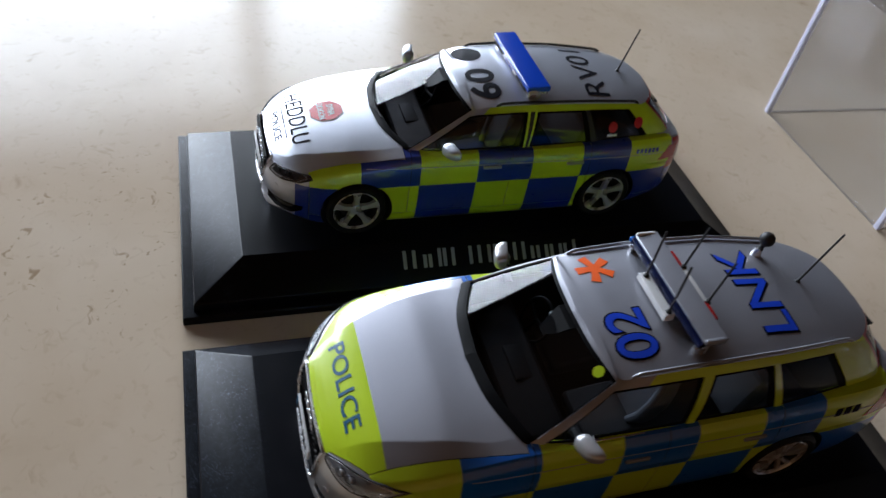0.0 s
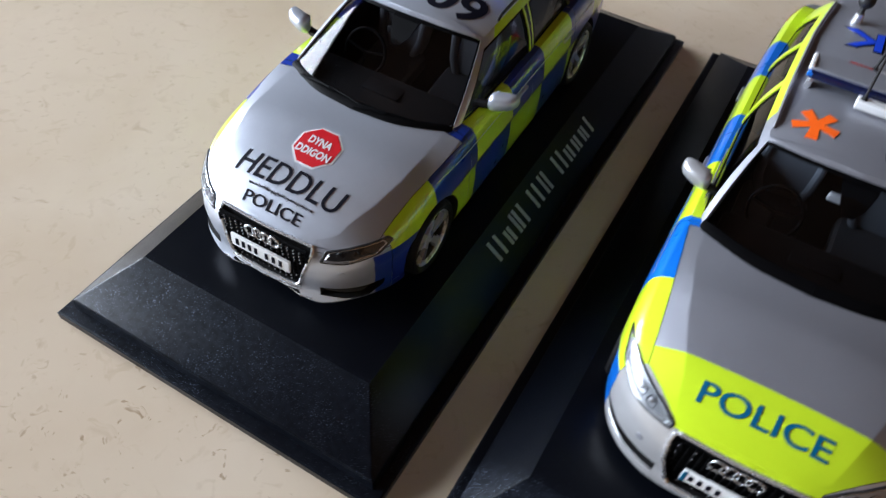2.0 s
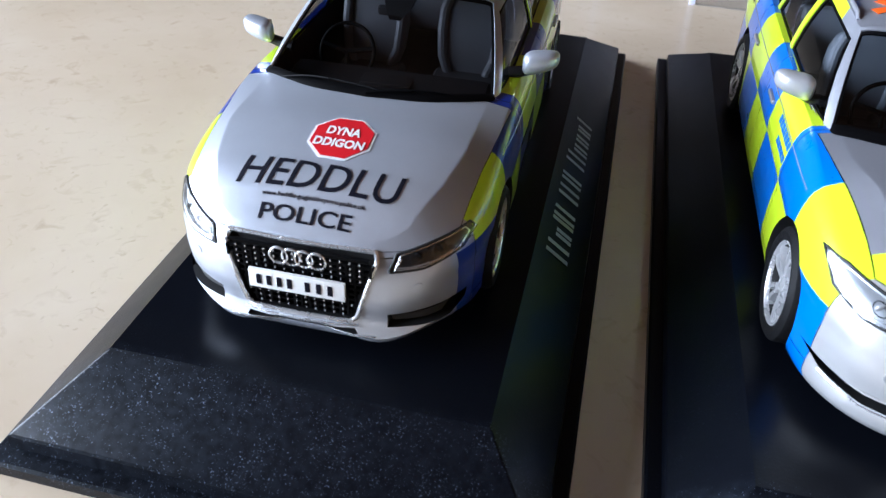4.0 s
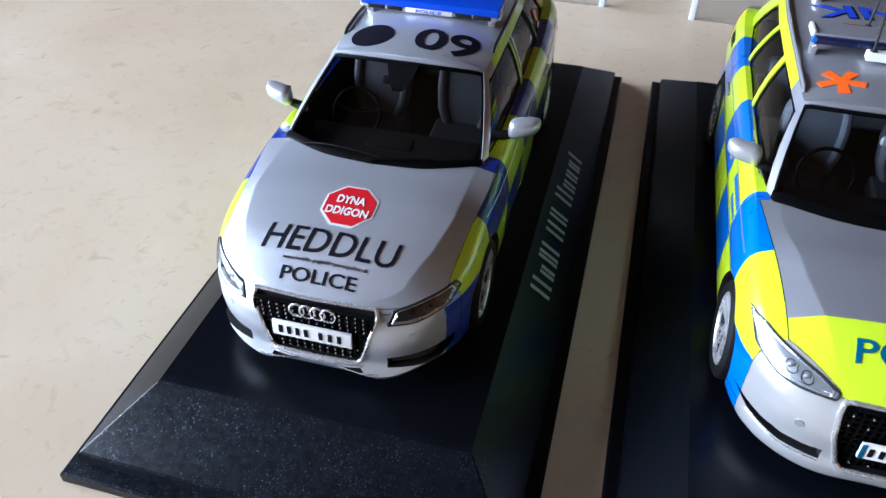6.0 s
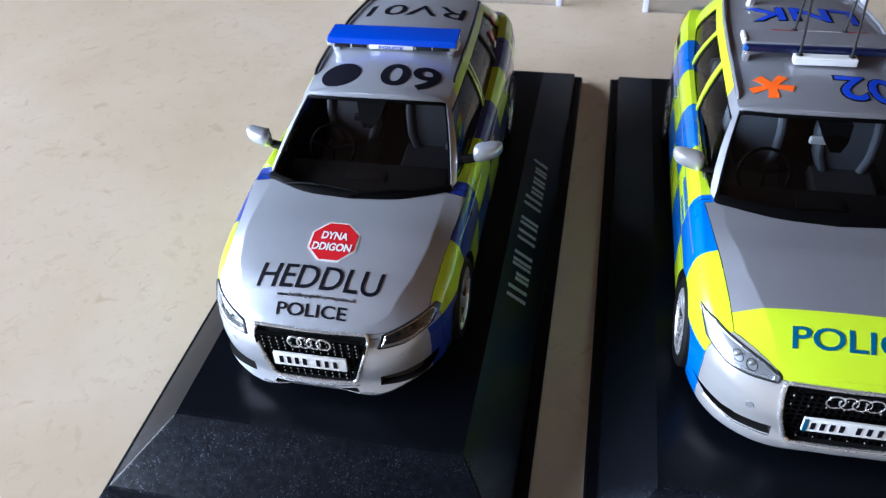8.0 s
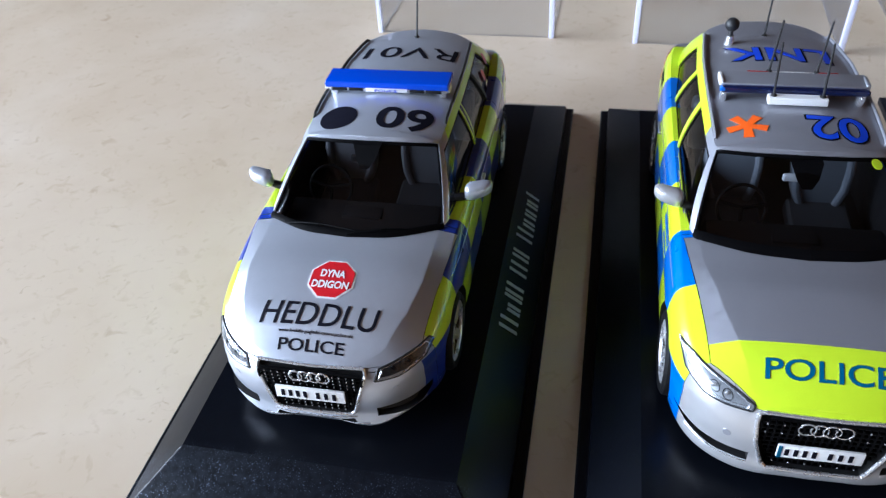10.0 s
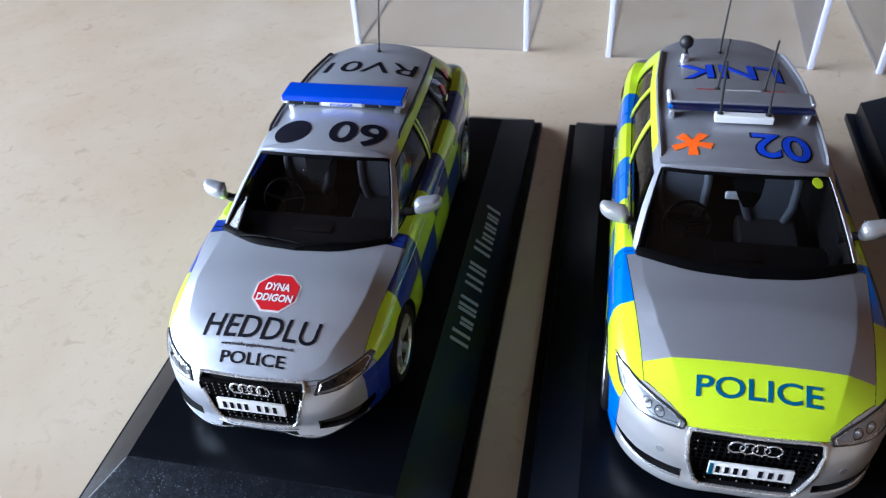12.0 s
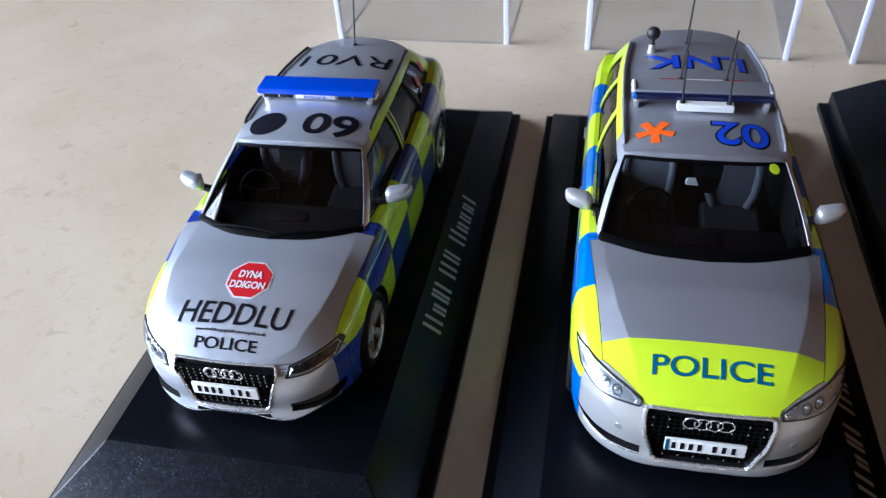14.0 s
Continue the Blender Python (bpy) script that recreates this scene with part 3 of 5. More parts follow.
def cabin(s, parent):
    """Dashboard, wheel and seats, as far as the glass shows them."""
    y0 = s["tub"][0]
    bm = rbox(bmesh.new(), (0, y0 + 0.22, 0.76), (1.34, 0.40, 0.24), 0.07, pose(0, 0, 0, 8), 3)
    rbox(bm, (0, y0 + 0.24, 0.865), (0.34, 0.16, 0.06), 0.02)
    part("dashboard", bm, CABIN, parent, "dark plastic dashboard")
    bm = bmesh.new()
    c, tilt = Vector((-0.36, y0 + 0.52, 0.92)), pose(0, 0, 0, 62)
    tube(bm, [c + (tilt @ Vector((0.185 * math.cos(a), 0.185 * math.sin(a), 0))) for a in (2 * math.pi * k / 28 for k in range(29))], 0.014, 8)
    for a in (0.2, 2.9, 4.71):
        tube(bm, [c, c + (tilt @ Vector((0.18 * math.cos(a), 0.18 * math.sin(a), 0)))], 0.016, 6)
    part("steering_wheel", bm, PITCH, parent, "dark steering wheel")
    for x in (-0.36, 0.36):
        seat = new("seat")
        seat.parent = parent
        y = y0 + 1.02
        part("cushion", rbox(bmesh.new(), (x, y - 0.13, 0.53), (0.50, 0.48, 0.16), 0.06, pose(0, 0, 0, 8), 3), SHADED_SEAT, seat, "seat cushion darkened for cabin shade")
        lean = pose(x, y + 0.16, 0.88, -14)
        half = [(0.17, -0.30), (0.225, -0.16), (0.24, 0.02), (0.232, 0.16), (0.20, 0.25), (0.13, 0.295)]
        bm = bmesh.new()
        prism_y(bm, half + [(-u, w) for u, w in half[::-1]], -0.06, 0.07)
        bops.bevel(bm, geom=bm.edges[:], offset=0.03, segments=3, affect="EDGES", profile=0.6)
        bops.transform(bm, matrix=lean, verts=bm.verts)
        back = part("backrest", bm, s["seat"], seat)
        for q in (-1, 1):
            line = [lean @ Vector((q * (u - 0.035), -0.062, w)) for u, w in half[:5]]
            part("bolster", tube(bmesh.new(), line, 0.036, 10), s["seat"], back, "padded side bolster")
        part("headrest", rbox(bmesh.new(), (x, y + 0.26, 1.22), (0.27, 0.10, 0.16), 0.045, pose(0, 0, 0, -8), 3), s["seat"], seat)
    part("rear_bench", rbox(bmesh.new(), (0, y0 + 2.02, 0.80), (1.30, 0.18, 0.50), 0.06, pose(0, 0, 0, -16), 3), s["seat"], parent)
    _, yt, zt = s["windscreen_top"]
    bm = rbox(bmesh.new(), (-0.05, yt - 0.13, zt - 0.145), (0.17, 0.04, 0.062), 0.02, None, 3)
    part("interior_mirror", bm, s["inner_mirror"], parent, "small interior mirror")
    bm = bmesh.new()
    prism_y(bm, [(-0.10, zt - 0.02), (0.13, zt - 0.02), (0.10, zt - 0.10), (0.05, zt - 0.15), (-0.02, zt - 0.15), (-0.06, zt - 0.10)], yt - 0.09, yt - 0.03)
    for v in bm.verts:
        v.co.y += (v.co.z - zt) * 1.2
    part("mirror_mount", bm, PITCH, parent, "black mirror mount")


def build_car(s, name, m, label):
    car = thing(name, m, label, "model car", "police model cars")
    solid = lower_body(s)
    upper, levels, per = greenhouse(s)
    # Surfaces on which lamps, stripes and lettering are laid.
    shell = solid.copy()
    for side in (1, -1):
        b = grid_mesh(upper, side)
        me = bpy.data.meshes.new("shell")
        b.to_mesh(me)
        shell.from_mesh(me)
        b.free()
    b = roof_cap(s, upper[-1])
    me = bpy.data.meshes.new("shell")
    b.to_mesh(me)
    shell.from_mesh(me)
    b.free()
    tree = BVHTree.FromBMesh(shell)
    shell.free()
    front_tree = BVHTree.FromBMesh(solid)

    bm = carve(solid, body_cutters(s))
    for y in sorted({*s["blocks"], *s["doors"], s["bumper"][0], s["rear"]}):
        cut_lines(bm, [((0, y, 0), (0, 1, 0))])
    for z in (s["mid"], s["sill"], s["bumper"][1]):
        cut_lines(bm, [((0, 0, z), (0, 0, 1))])
    for co, no in [((q * 0.55, 0, 0), (1, 0, 0)) for q in (-1, 1)] + bonnet_cuts(s):
        cut_lines(bm, [(co, no)])
    for f in bm.faces:
        if f.material_index != 1:
            c = f.calc_center_median()
            f.material_index = s["livery"](c, f.normal)

    # Nose faces take bumper_paint, a lit copy of the paint on the larger car.
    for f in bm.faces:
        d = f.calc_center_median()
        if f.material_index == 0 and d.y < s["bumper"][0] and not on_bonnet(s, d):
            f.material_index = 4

    def zone(f):
        c, n = f.calc_center_median(), f.normal
        hand = "right" if c.x > 0 else "left"
        if f.material_index == 1:
            return "inner_body"
        if on_bonnet(s, c) and n.z > 0.0:
            return "bonnet"
        if c.y < s["bumper"][0] and c.z < s["bumper"][1]:
            return "front_bumper"
        if c.y > s["rear"]:
            return "rear_bumper" if c.z < s["bumper"][1] else "tailgate"
        if abs(c.x) > 0.55 and c.z > s["sill"]:
            for a, b, what in ((s["doors"][0], s["doors"][1], "front_door"), (s["doors"][1], s["doors"][2], "rear_door")):
                if a < c.y < b:
                    return what + "|" + hand
            if c.y < s["doors"][0]:
                return "front_wing|" + hand
            return "rear_wing|" + hand
        return "sill_and_deck"

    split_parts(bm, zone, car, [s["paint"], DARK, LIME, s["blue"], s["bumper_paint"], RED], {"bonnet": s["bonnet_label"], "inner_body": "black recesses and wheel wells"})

    # Glasshouse: each pane with its black seal, and the painted frame round them.
    panes = s["panes"]
    for side in (1, -1):
        cells = {}
        for k in range(len(levels) - 1):
            for j in range(len(upper[0]) - 1):
                q, l = (j + 0.5) / per, (levels[k] + levels[k + 1]) / 2
                kind = "frame"
                for pname, q0, q1, l0, l1 in panes:
                    if q0 < q < q1 and l0 < l < l1:
                        edge = q - q0 < 1.0 / per or q1 - q < 1.0 / per or l - l0 < 0.045 or l1 - l < 0.045
                        if pname in ("windscreen", "rear_screen"):
                            edge = (q - q0 < 1.2 / per and q0 > 0) or (q1 - q < 1.2 / per and q1 < len(s["belt"]) - 1) or l - l0 < s["screen_band"] or l1 - l < 0.045
                        kind = pname + ("_seal" if edge else "")
                cells.setdefault(kind, []).append((k, j))
        for kind, some in cells.items():
            b, made = bmesh.new(), {}
            for k, j in some:
                quad = []
                for kk, jj in ((k, j), (k, j + 1), (k + 1, j + 1), (k + 1, j)):
                    if (kk, jj) not in made:
                        p = upper[kk][jj]
                        made[kk, jj] = b.verts.new((side * p.x, p.y, p.z))
                    quad.append(made[kk, jj])
                fc = b.faces.new(quad)
                if kind == "frame":
                    fc.material_index = s["frame_paint"]((j + 0.5) / per, (levels[k] + levels[k + 1]) / 2, side)
            bops.recalc_face_normals(b, faces=b.faces)
            for v in b.verts:
                v.normal_update()
            lift = 0.0 if kind == "frame" else (-0.010 if kind.endswith("seal") else -0.014)
            for v in b.verts:
                n = v.normal if v.normal.x * side + 0.2 > 0 or abs(v.co.x) < 0.3 else -v.normal
                v.co += n * lift
            if kind == "frame":
                part("pillar_frame", thick(b, 0.02), [s["paint"], DARK, LIME, s["blue"], RED], car, "painted pillars round the windows", 40)
            elif kind.endswith("seal"):
                part("window_seal", thick(b, 0.012), PITCH, car, "black window seal", 40)
            else:
                part(kind, b, s["glass"] if kind == "windscreen" else s["side_glass"], car, "dark tinted clear plastic pane", 40)
    for side in (1, -1):
        # Black band where the screen meets the bonnet.
        ahead, up = s["foot_band"]
        bm, rows = bmesh.new(), []
        for j in range(0, int(2.95 * per) + 1):
            p = upper[0][j]
            d = upper[0][j + 1] - upper[0][max(j - 1, 0)]
            out = Vector((d.y, -d.x, 0)).normalized()
            q = p + out * ahead * (1 - step01((j / per - 2.1) / 0.8))
            h = front_tree.ray_cast(Vector((q.x, q.y, 4)), Vector((0, 0, -1)))[0]
            top = p.lerp(upper[-1][j], up) + Vector((0, -0.005, 0.006))
            low = Vector((q.x, q.y, h.z + 0.004))
            mid = (low + top) / 2 + Vector((0, -0.004, 0.006))
            rows.append([bm.verts.new((side * v.x, v.y, v.z)) for v in (low, mid, top)])
        for a, b in zip(rows, rows[1:]):
            for k in (0, 1):
                bm.faces.new((a[k], a[k + 1], b[k + 1], b[k]))
        part("screen_foot_band", thick(bm, 0.006), PITCH, car, "black band at the foot of the windscreen", 40)
    part("roof", roof_cap(s, upper[-1]), s["paint"], car, s["roof_label"], 40)
    for side in (1, -1):
        pts = [p for p in upper[-1] if s["rail"][0] < p.y < s["rail"][1] and p.x > 0.3]
        line = [Vector((side * (p.x - 0.012), p.y, p.z + 0.024)) for p in pts]
        line = [line[0] - Vector((0, 0.05, 0.03))] + line + [line[-1] + Vector((0, 0.05, -0.03))]
        part("roof_rail", tube(bmesh.new(), line, 0.012, 8, flat=1.3), s["rail_paint"], car, "slim roof rail")
    for y in s["axles"]:
        for side in (1, -1):
            wheel(s, car, y, side)
    for side in (1, -1):
        mirror(s, car, side)
    cabin(s, car)
    for side in (1, -1):
        foot = [p for p in upper[0][3 * per + 1 : 9 * per + 1]]
        line = [Vector((side * (p.x + 0.004), p.y, p.z + 0.006)) for p in foot]
        part("window_trim", tube(bmesh.new(), line, 0.009, 6), CHROME, car, "bright trim under the side windows")

    # Nose: grille with chrome frame, rings, plate, lamps.
    fx = s["grille"]
    bm = bmesh.new()
    ring = [(x, z) for x, z in fx]
    ys = [front_tree.ray_cast(Vector((x * 0.98, -2, z)), Vector((0, 1, 0)))[0].y for x, z in ring]
    dense = []
    for k in range(len(ring)):
        (x0, z0), (x1, z1) = ring[k], ring[(k + 1) % len(ring)]
        for q in range(6):
            x, z = x0 + (x1 - x0) * q / 6, z0 + (z1 - z0) * q / 6
            h = front_tree.ray_cast(Vector((x, -2, z)), Vector((0, 1, 0)))[0]
            dense.append(Vector((x, (h.y if h else ys[k]) - 0.002, z)))
    for _ in range(3):
        dense = [Vector((p.x, (dense[k - 1].y + 2 * p.y + dense[(k + 1) % len(dense)].y) / 4, p.z)) for k, p in enumerate(dense)]
    tube(bm, dense + [dense[0]], s["grille_rim"], 8)
    part("grille_frame", bm, CHROME, car, "chrome grille surround")
    bm = bmesh.new()
    zs = [z for _, z in fx]
    gy = s["grille_y"] - 0.065
    for k in range(11):
        z = min(zs) + (max(zs) - min(zs)) * (k + 0.5) / 11
        wide = max(0.1, along(s["grille_w"], z) - 0.02)
        rbox(bm, (0, gy, z), (2 * wide, 0.02, 0.012))
    for k in range(-9, 10):
        x = k * 0.042
        hi, lo = [along(s["grille_h"][q], abs(x)) for q in (1, 0)]
        if hi - lo > 0.05:
            rbox(bm, (x, gy - 0.004, (hi + lo) / 2), (0.011, 0.02, hi - lo - 0.02))
    grille = part("grille", bm, PITCH, car, "black lattice grille")
    bm = bmesh.new()
    for k in range(-7, 8):
        for z in s["stud_z"]:
            x = (k + 0.5) * s["stud_step"]
            if abs(x) < along(s["grille_w"], z) - 0.03:
                rbox(bm, (x, gy - 0.016, z), (0.008, 0.008, 0.013), 0.002)
    part("grille_stud", bm, CHROME, grille, "small bright grille studs")
    for k in range(4):
        bm = tube(bmesh.new(), [((k - 1.5) * s["ring"][1] + s["ring"][0] * math.cos(a), gy - 0.010, s["rings_z"] + s["ring"][0] * math.sin(a)) for a in (2 * math.pi * q / 28 for q in range(29))], s["ring_r"], 8)
        part("badge_ring", bm, CHROME, car, "chrome badge ring")
    bm = rbox(bmesh.new(), (0, s["plate_y"], s["plate_z"]), (0.515, 0.02, 0.112), 0.006, pose(0, 0, 0, s["plate_tilt"]))
    plate = part("number_plate", bm, PLATE, car, "white plate with dark bars")
    for x in (-0.20, -0.145, -0.09, -0.035, 0.06, 0.12, 0.18):
        part("plate_bar", rbox(bmesh.new(), (x, s["plate_y"] - 0.0115, s["plate_z"]), (0.026, 0.006, 0.058), 0.001, pose(0, 0, 0, s["plate_tilt"])), BLACK_INK, plate, "plain dark bar")
    if s["plate_flash"]:
        part("plate_flash", rbox(bmesh.new(), (-0.242, s["plate_y"] - 0.0115, s["plate_z"]), (0.024, 0.006, 0.105), 0.001, pose(0, 0, 0, s["plate_tilt"])), TEAL_INK, plate)
    for side in (1, -1):
        pts = [(side * x, z) for x, z in s["headlamp"]]
        lamp_ob = part("headlamp", thick(onto_front(outline_bm(pts, 9), front_tree, 0.003), 0.004), s["lamp_back"], car, "headlamp with clear cover", 50)
        mid2 = Vector((sum(p[0] for p in pts) / len(pts), sum(p[1] for p in pts) / len(pts)))
        rim = onto_front(outline_bm(pts, 9), front_tree, 0.012)
        part("lens", rim, LENS, lamp_ob, "clear lens", 60)
        for q in s["bulbs"]:
            c = Vector(s["lamp_axis"][0]).lerp(Vector(s["lamp_axis"][1]), q)
            c.x *= side
            ring = [front_tree.ray_cast(Vector((c.x + 0.030 * math.cos(g), -2, c.y + 0.026 * math.sin(g))), Vector((0, 1, 0)))[0] for g in (2 * math.pi * k / 18 for k in range(19))]
            part("reflector_ring", tube(bmesh.new(), [p + Vector((0, -0.004, 0)) for p in ring], 0.0035, 6), s["bulb_rim"], lamp_ob, "slim reflector ring")
            bm = bmesh.new()
            bops.create_uvsphere(bm, u_segments=14, v_segments=8, radius=0.023)
            mid = sum(ring[:-1], Vector()) / 18
            for v in bm.verts:
                v.co = mid + Vector((v.co.x, 0.45 * v.co.y, v.co.z))
            part("bulb", bm, s["bulb_paint"], lamp_ob, "glass bulb")
        inner = []
        for k in range(len(pts)):
            for q in range(5):
                p = Vector(pts[k]).lerp(Vector(pts[(k + 1) % len(pts)]), q / 5).lerp(mid2, 0.13)
                inner.append(front_tree.ray_cast(Vector((p.x, -2, p.y)), Vector((0, 1, 0)))[0] + Vector((0, -0.003, 0)))
        part("bezel", tube(bmesh.new(), inner + [inner[0]], 0.0045, 6), CHROME, lamp_ob, "thin chrome lamp bezel")
        edge = []
        for k in range(len(pts)):
            for q in range(6):
                p = Vector(pts[k]).lerp(Vector(pts[(k + 1) % len(pts)]), q / 6)
                h = front_tree.ray_cast(Vector((p.x, -2, p.y)), Vector((0, 1, 0)))[0]
                if h:
                    edge.append(h)
        part("lamp_seal", tube(bmesh.new(), edge + [edge[0]], 0.009, 6), DARK, lamp_ob)
        strip = []
        for (xa, za), (xb, zb) in zip(s["drl"], s["drl"][1:]):
            for q in range(5):
                x, z = side * (xa + (xb - xa) * q / 5), za + (zb - za) * q / 5
                strip.append(front_tree.ray_cast(Vector((x, -2, z)), Vector((0, 1, 0)))[0] + Vector((0, -0.004, 0)))
        part("light_strip", tube(bmesh.new(), strip, 0.005, 6), CHROME, lamp_ob, "bright strip inside the lamp")
        pts = [(side * x, z) for x, z in s["intake_blade"]]
        part("intake_blade", thick(onto_front(outline_bm(pts, 6), front_tree, s["blade_off"]), 0.012), s["blade_paint"], car)
        disc = [(side * s["sensor"][0] + 0.024 * math.cos(2 * math.pi * k / 16), s["sensor"][1] + 0.024 * math.sin(2 * math.pi * k / 16)) for k in range(16)]
        part("parking_sensor", thick(onto_front(outline_bm(disc, 4), front_tree, 0.004), 0.004), s["paint"], car)
    # Bright trim lines low on the bumper.
    for ends in s["bumper_trim"]:
        for side in (1, -1) if ends[0][0] > 0 else (1,):
            line = []
            for (xa, za), (xb, zb) in zip(ends, ends[1:]):
                for q in range(9):
                    x, z = side * (xa + (xb - xa) * q / 8), za + (zb - za) * q / 8
                    line.append(front_tree.ray_cast(Vector((x, -2, z)), Vector((0, 1, 0)))[0] + Vector((0, -0.001, 0)))
            line = [p for k, p in enumerate(line) if k == 0 or (p - line[k - 1]).length > 1e-4]
            part("bumper_trim", tube(bmesh.new(), line, 0.0075, 6), CHROME, car, "thin bright bumper trim")
    # Wipers at the foot of the screen.
    for a, b in s["wipers"]:  # blade and arm
        bm = bmesh.new()
        line = [Vector(a).lerp(Vector(b), k / 8) for k in range(9)]
        line = [tree.ray_cast(Vector((p.x, p.y, 4)), Vector((0, 0, -1)))[0] + Vector((0, -0.004, 0.012)) for p in line]
        tube(bm, line, 0.008, 6, 0.006)
        tube(bm, [p + Vector((0, -0.018, 0.008)) for p in line[:5]], 0.007, 6)
        part("wiper", bm, PITCH, car, "thin black wiper")
    # Door handles and window-line trim.
    for side in (1, -1):
        for y in s["handles"]:
            h = tree.ray_cast(Vector((side * 3, y, 0.80)), Vector((-side, 0, 0)))[0]
            bm = rbox(bmesh.new(), h + Vector((side * 0.006, 0, 0)), (0.03, 0.20, 0.032), 0.012, None, 3)
            part("door_handle", bm, s["paint"], car, "painted door handle")
        c = s["tail"]
        pts = [(c[0], c[2]), (c[1], c[2] + 0.02), (c[1], c[3]), (c[0] + 0.12, c[3])]
        part("tail_lamp", thick(onto_side(outline_bm(pts, 6), tree, side, 0.004), 0.006), LAMPRED, car, "red tail lamp", 50)
        line = []
        for q in range(20):
            y = s["doors"][0] - 0.45 + (s["rear"] - s["doors"][0] + 0.35) * q / 19
            h = tree.ray_cast(Vector((side * 3, y, s["crease"])), Vector((-side, 0, 0)))[0]
            line.append(h + Vector((side * 0.0005, 0, 0)))
        part("crease_line", tube(bmesh.new(), line, 0.004, 5), s["paint"], car)
    bm = rbox(bmesh.new(), (0, s["length"] - 0.36, along(s["roof_ridge"], s["length"] - 0.36) - 0.12), (0.7, 0.05, 0.02), 0.008)
    part("rear_wiper", bm, DARK, car, "black rear wiper")
    return car, tree, front_tree


def printed(name, bm, mat, parent, label=""):
    return part(name, thick(bm, 0.002), mat, parent, label)


def disc_pts(x, y, r, n=28):
    return [(x + r * math.cos(2 * math.pi * (k + 0.5) / n), y + r * math.sin(2 * math.pi * (k + 0.5) / n)) for k in range(n)]


def boxed(x0, x1, y0, y1):
    return [(x0, y0), (x1, y0), (x1, y1), (x0, y1)]


# The smaller estate car.
def small_livery(c, n):
    if c.y > 4.42 and c.z > 0.55 and n.z < 0.7:
        return 5
    belt = abs(c.x) > 0.70 and 0.42 < c.y < 4.4 and not on_bonnet(SMALL, c)
    if (c.z > 0.90 or n.z > 0.62) and not belt or n.z < -0.5:
        return 0
    y, up = c.y, c.z > 0.62
    if y < 0.29 or abs(c.x) < 0.5 and y < 2:
        return 0
    if up:
        k = sum(y > b for b in (0.92, 1.52, 2.13, 2.73, 3.31, 3.88))
        if k == 0 and y < 0.42:
            return 0
        return 3 if k % 2 else 2
    if y < 0.9:
        return 3
    k = sum(y > b for b in (1.52, 2.13, 2.73, 3.31, 3.88))
    return 3 if k % 2 else 2


def small_pillars(q, l, side):
    if abs(q - 5.5) < 0.1 and l < 0.88 or 7.0 < q < 7.25 and l < 0.88:
        return 1
    return 0 if q < 4.0 else 2 if q < 10.1 else 4


def big_pillars(q, l, side):
    return 0 if q < 4.3 else 2 if q < 10.1 else 4


